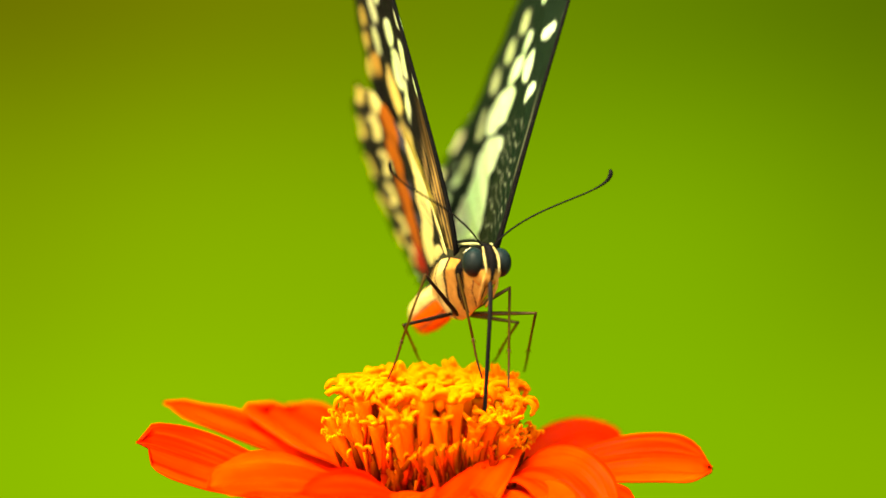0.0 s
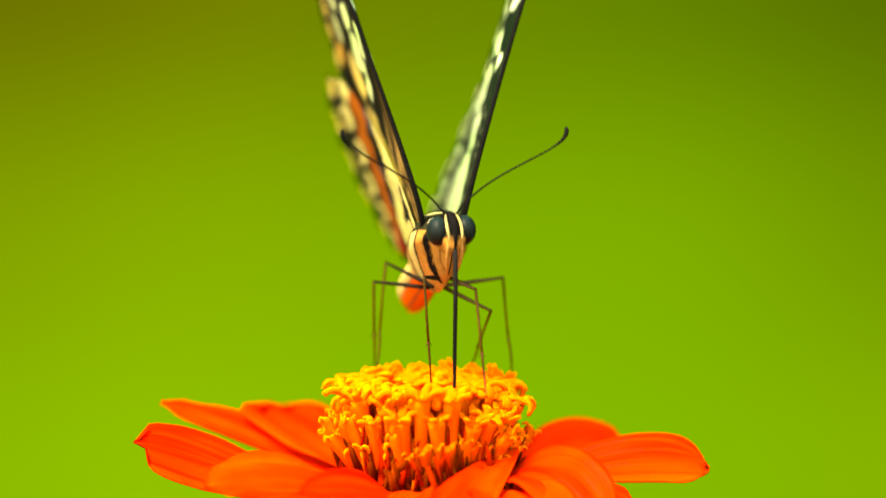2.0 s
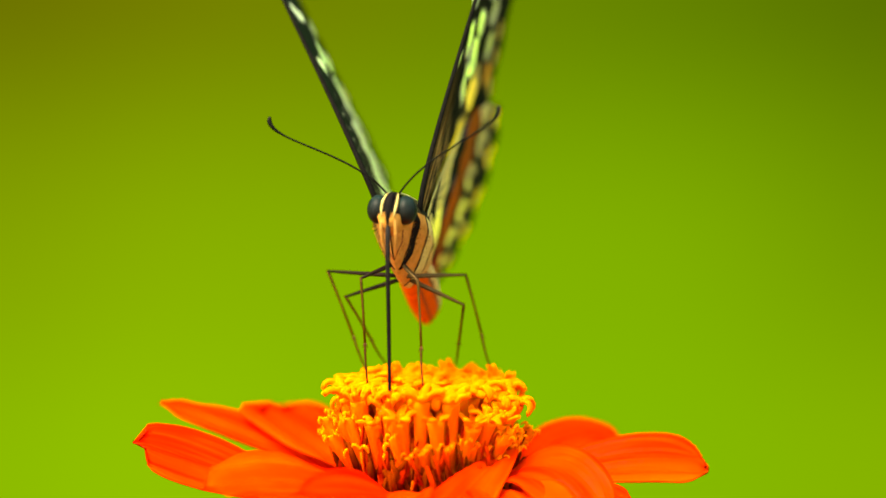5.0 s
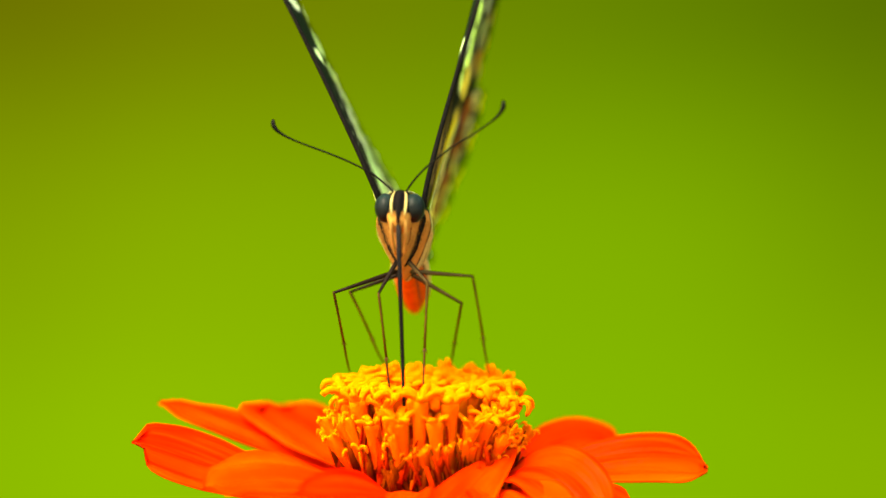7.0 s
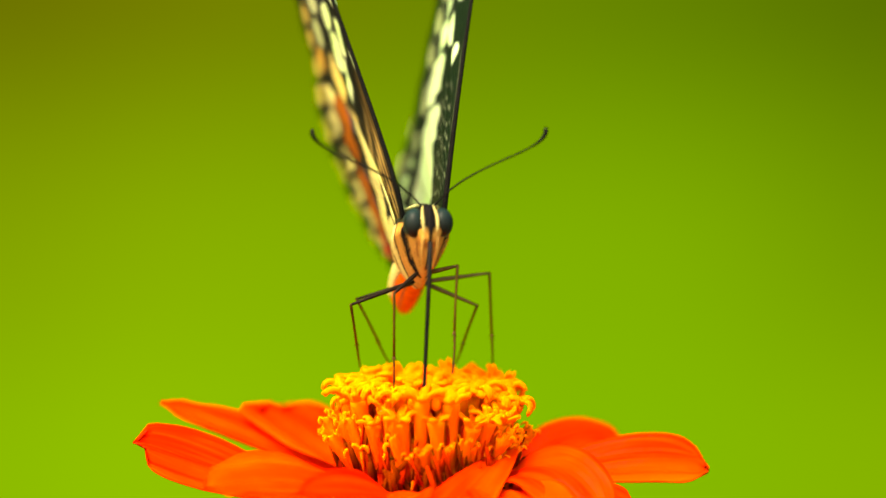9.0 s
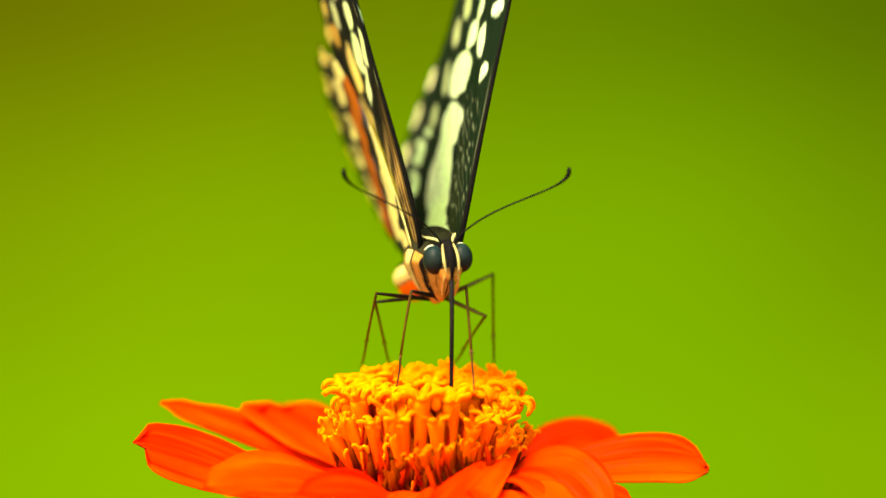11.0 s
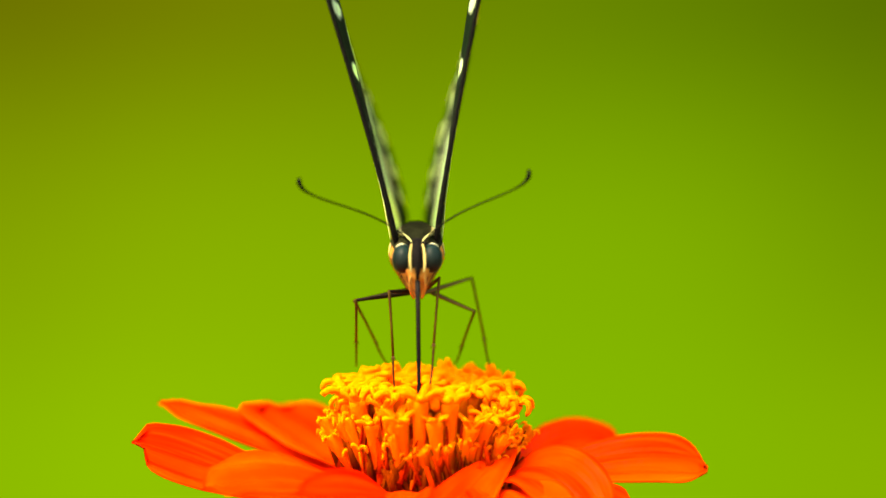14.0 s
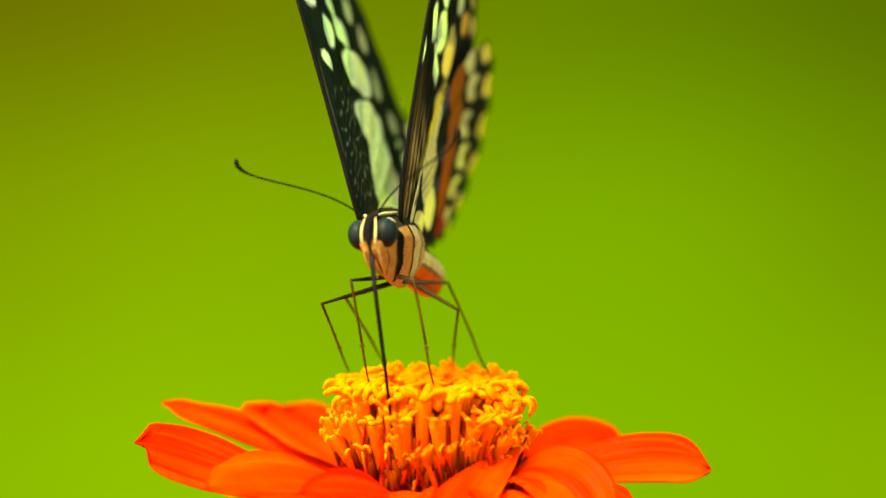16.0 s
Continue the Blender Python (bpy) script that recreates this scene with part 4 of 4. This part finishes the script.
    feel = {1: [(0, 1.6, -2.4, -0.8), (0.5, -7.4, 5.8, 8.1), (1, -4.2, 1, 6), (2, 2.5, -4.9, -0.5), (2.5, 5.4, -6.7, -3.6), (3, 7.9, -0.4, -11.4), (3.5, 8, -0.4, -11.5),
            (4, -4.5, 4.9, 3.7), (6.5, -2.4, 7.3, -1.6), (7, 0.4, 4.8, -4.3), (7.5, 1.5, 3.6, -4.9), (8, 6.1, 1.7, -10.3), (8.5, 4.2, -0.6, -5.8), (9, -0.7, 0.8, 0.5),
            (9.2, 3.2, -2.1, -3.4), (11.3, 1.8, -6.6, 1.6), (11.5, 0.8, -5.6, 2.4), (12, -8.3, 6, 9.4), (12.5, -3.6, 2.8, 3.7), (13, -5.6, 5.3, 5.2), (13.5, -5.2, 4.6, 5.1),
            (14, -0.9, -0.7, 1.9), (14.5, -2.6, 6.2, 1.6), (15, -0.2, 3, -1.9), (15.5, 1.1, 3.1, -4), (16, -0.8, 1.9, -0.1)],
            -1: [(0, -1.6, 1, -3.1), (0.5, -7.5, -5.7, -8.4), (1, -3.3, -2.6, -3.4), (1.5, 1, -2.2, -1.2), (2, 0.6, 1.1, 0.2), (2.5, 5, 0.6, 7), (3, -3.4, -4, -2.5), (3.5, 7.1, 3.2, 8.2),
            (4, 2.1, 3.1, 1.1), (6.5, -4.6, 1.9, -8.6), (7, -4, 2.9, -8.2), (7.5, -5.9, 1.7, -10.5), (8, -4.9, 2.8, -9.5), (8.5, -0, 5.9, -3.8), (9, -5.7, -2.2, -7.6),
            (9.2, -2.6, -2.4, -2.4), (11.3, -1.5, -1.1, -1.6), (11.5, -1.5, -0.7, -1.9), (12, -0.7, -2.1, 0.5), (12.5, -1, -0.1, -1.5), (13, -0.9, 0.5, -1.7), (13.5, -4.2, 0.7, -7),
            (14, -1, 3.3, -3.6), (14.5, -8.1, -9.2, -6.7), (15, -1.7, 0.5, -2.9), (15.5, -2.7, 0.9, -4.7)]}
    for s in (1, -1):
        walk(antennae[s], [(t, pose(s * 8 * U, 124 * U, 44 * U, *glide(feel[s], t))) for t in times])

    feet = [
        [(0, 88, -59, 12, 88), (0.5, 77, -59, 12, 94), (1, 8, -60, 8, 97), (1.5, 3, -60, 0, 106), (2, 4, -60, 5, 109), (2.5, 7, -60, 8, 109), (3, 4, -60, 8, 118),
         (3.5, -100, -60, 5, 124), (4, -106, -60, 3, 130), (6.5, -127, -60, 5, 139), (7, -63, -62, -22, 124), (7.5, -62, -62, -20, 130), (8, -62, -62, -20, 127),
         (8.5, -58, -62, -17, 118), (9, -60, -62, -20, 121), (9.2, -60, -62, -20, 136), (11.3, -50, -62, -22, 124), (11.5, -48, -62, -22, 124), (12, -54, -62, -22, 136),
         (12.5, -56, -62, -22, 127), (13, -58, -62, -22, 139), (13.5, -58, -62, -20, 121), (14, -55, -62, -20, 121), (14.5, -68, -62, -20, 142), (15, -109, -60, 8, 142),
         (15.5, -104, -59, 10, 136), (16, -107, -60, 5, 139)],
        [(0, -76, -40, 7, 135), (0.5, -89, 80, -5, 226), (1, -89, 80, 1, 223), (1.5, -89, 81, 4, 223), (2, -96, 80, 1, 226), (2.5, -93, 81, 4, 229), (3, -103, 81, 3, 214),
         (3.5, -109, 80, -3, 223), (4, -108, 80, -2, 223), (6.5, -142, 81, 4, 145), (7, -139, 55, 7, 134), (7.5, -136, 81, 9, 130), (8, -130, 81, 12, 127), (8.5, -129, 81, 12, 124),
         (9, -123, 81, 12, 127), (9.2, -121, 81, 12, 127), (11.3, -120, 81, 14, 127), (11.5, -113, 81, 14, 130), (12, -128, 81, 14, 133), (12.5, -129, 81, 14, 130),
         (13, -130, 81, 14, 130), (13.5, -131, 81, 14, 127), (14, -128, 81, 14, 124), (14.5, -142, 81, 7, 142), (15, -142, 81, 7, 133), (15.5, -142, 81, 7, 130),
         (16, -146, 81, 4, 139)],
        [(0, -20, 112, 16, 131), (0.5, -18, 112, 16, 137), (1, -21, 112, 16, 134), (1.5, -112, 112, 13, 185), (2, -99, 112, 13, 188), (2.5, -89, 112, 13, 176),
         (3, -92, 112, 13, 191), (3.5, -87, 111, 10, 197), (4, -78, 112, 15, 173), (6.5, -75, 112, 13, 194), (7, -78, 112, 13, 191), (7.5, -78, 112, 13, 182), (8, -72, 112, 13, 170),
         (8.5, -78, 112, 13, 152), (9, -70, 112, 13, 173), (9.2, -71, 112, 13, 164), (11.3, -70, 112, 13, 140), (11.5, -66, 112, 13, 143), (12, -67, 112, 13, 170),
         (12.5, -71, 112, 13, 173), (13, -68, 112, 13, 167), (13.5, -73, 112, 13, 152), (14, -73, 112, 13, 158), (14.5, -73, 112, 13, 194), (15, -73, 112, 13, 176),
         (15.5, -78, 112, 13, 155), (16, -80, 112, 13, 188)],
        [(0, 133, -115, 3, 12), (0.5, 126, -114, 12, 0), (1, 103, -116, -7, 30), (1.5, 91, -115, 3, 0), (2, 99, -116, -7, 36), (2.5, 97, -116, -7, 39), (3, 89, -115, 8, 0),
         (3.5, 82, -114, 12, 0), (4, -8, -115, 1, 66), (6.5, -7, -115, 1, 60), (7, -7, -116, -2, 51), (7.5, -7, -115, 1, 48), (8, -1, -115, 1, 60), (8.5, -6, -116, -2, 63),
         (9, 42, -113, 27, 39), (9.2, 80, -116, -2, 30), (11.3, 56, -114, 15, 51), (11.5, 63, -114, 15, 48), (12, 69, -115, 11, 33), (12.5, 70, -115, 11, 18), (13, 24, -114, 15, 54),
         (13.5, 4, -115, 8, 60), (14, 6, -115, 8, 63), (14.5, 4, -115, 8, 48), (15, -1, -114, 12, 66), (15.5, -3, -114, 12, 60), (16, 7, -115, 6, 63)],
        [(0, 166, 81, 4, 45), (0.5, 145, 80, -1, 29), (0.85, 146, 80, -1, -10), (1, 240, 80, 45, -30), (1.15, 147, 80, -2, -30), (1.5, 146, 80, -3, -31), (2, 148, 80, -3, -40), (2.5, 149, 80, -3, -40), (3, 141, 80, -2, -43),
         (3.5, 140, 80, 0, -31), (4, 113, 81, 6, -37), (6.5, 110, 81, 4, -40), (7, 111, 80, 1, -31), (7.5, 108, 80, 1, -34), (8, 113, 80, 1, -40), (8.5, 110, 81, 3, -49),
         (9, 116, 81, 4, -28), (9.2, 117, 81, 6, -28), (11.3, 116, 81, 6, -43), (11.5, 121, 81, 4, -43), (12, 116, 81, 6, -34), (12.5, 116, 80, 1, -37), (13, 112, 80, 1, -46),
         (13.5, 113, 80, 1, -46), (14, 115, 80, 1, -49), (14.5, 110, 80, 1, -46), (15, 110, 80, 1, -58), (15.5, 108, 80, 1, -58), (16, 105, 80, 1, -58)],
        [(0, 108, 112, 13, 36), (0.5, 84, 112, 13, 39), (1, 81, 112, 13, 27), (1.5, 77, 112, 13, 27), (2, 77, 112, 13, 39), (2.5, 85, 112, 13, 39), (3, 75, 112, 13, 33),
         (3.5, 62, 112, 15, 27), (4, 50, 112, 13, 24), (6.5, 48, 112, 13, 21), (7, 42, 112, 13, 18), (7.5, 39, 112, 13, 27), (8, 45, 112, 13, 33), (8.5, 46, 112, 13, 30),
         (9, 48, 112, 13, 15), (9.2, 44, 112, 13, 15), (11.3, 68, 112, 13, 39), (11.5, 75, 112, 13, 39), (12, 58, 112, 13, 33), (12.5, 43, 112, 13, 24), (13, 48, 112, 13, 30),
         (13.5, 44, 112, 13, 36), (14, 50, 112, 13, 36), (14.5, 43, 112, 13, 24), (15, 44, 112, 13, 42), (15.5, 42, 112, 13, 39), (16, 39, 112, 13, 30)]
    ]
    for g, rows in zip(LEGS, feet):
        upper, lower = [], []
        for t in times:
            fx, fy, fz = step(rows, t)
            swing = radians(glide([(r[0], r[4]) for r in rows], t)[0])
            back = stand[t].inverted()
            hip = stand[t] @ (g["hip"] * U)
            way = at(fx, fy, fz) - hip
            d = min(way.length, (g["thigh"] + g["shank"]) * U * 0.999)
            e = way.normalized()
            a, b = g["thigh"] * U, g["shank"] * U
            k = (a * a - b * b + d * d) / (2 * d)
            r = math.sqrt(max(a * a - k * k, 0))
            side = e.cross(Vector((0, 1, 0))).normalized()
            knee = hip + e * k + r * (math.cos(swing) * side + math.sin(swing) * e.cross(side))
            hip_l, knee_l, foot_l = back @ hip, back @ knee, back @ (hip + e * d)
            m1 = Matrix.Translation(hip_l) @ (hip_l - knee_l).to_track_quat("Z", "Y").to_matrix().to_4x4()
            m2 = Matrix.Translation(knee_l) @ (knee_l - foot_l).to_track_quat("Z", "Y").to_matrix().to_4x4()
            upper.append((t, m1))
            lower.append((t, m1.inverted() @ m2))
        walk(g["leg"], upper)
        for ob in g["lower"]:
            walk(ob, lower)


motions()
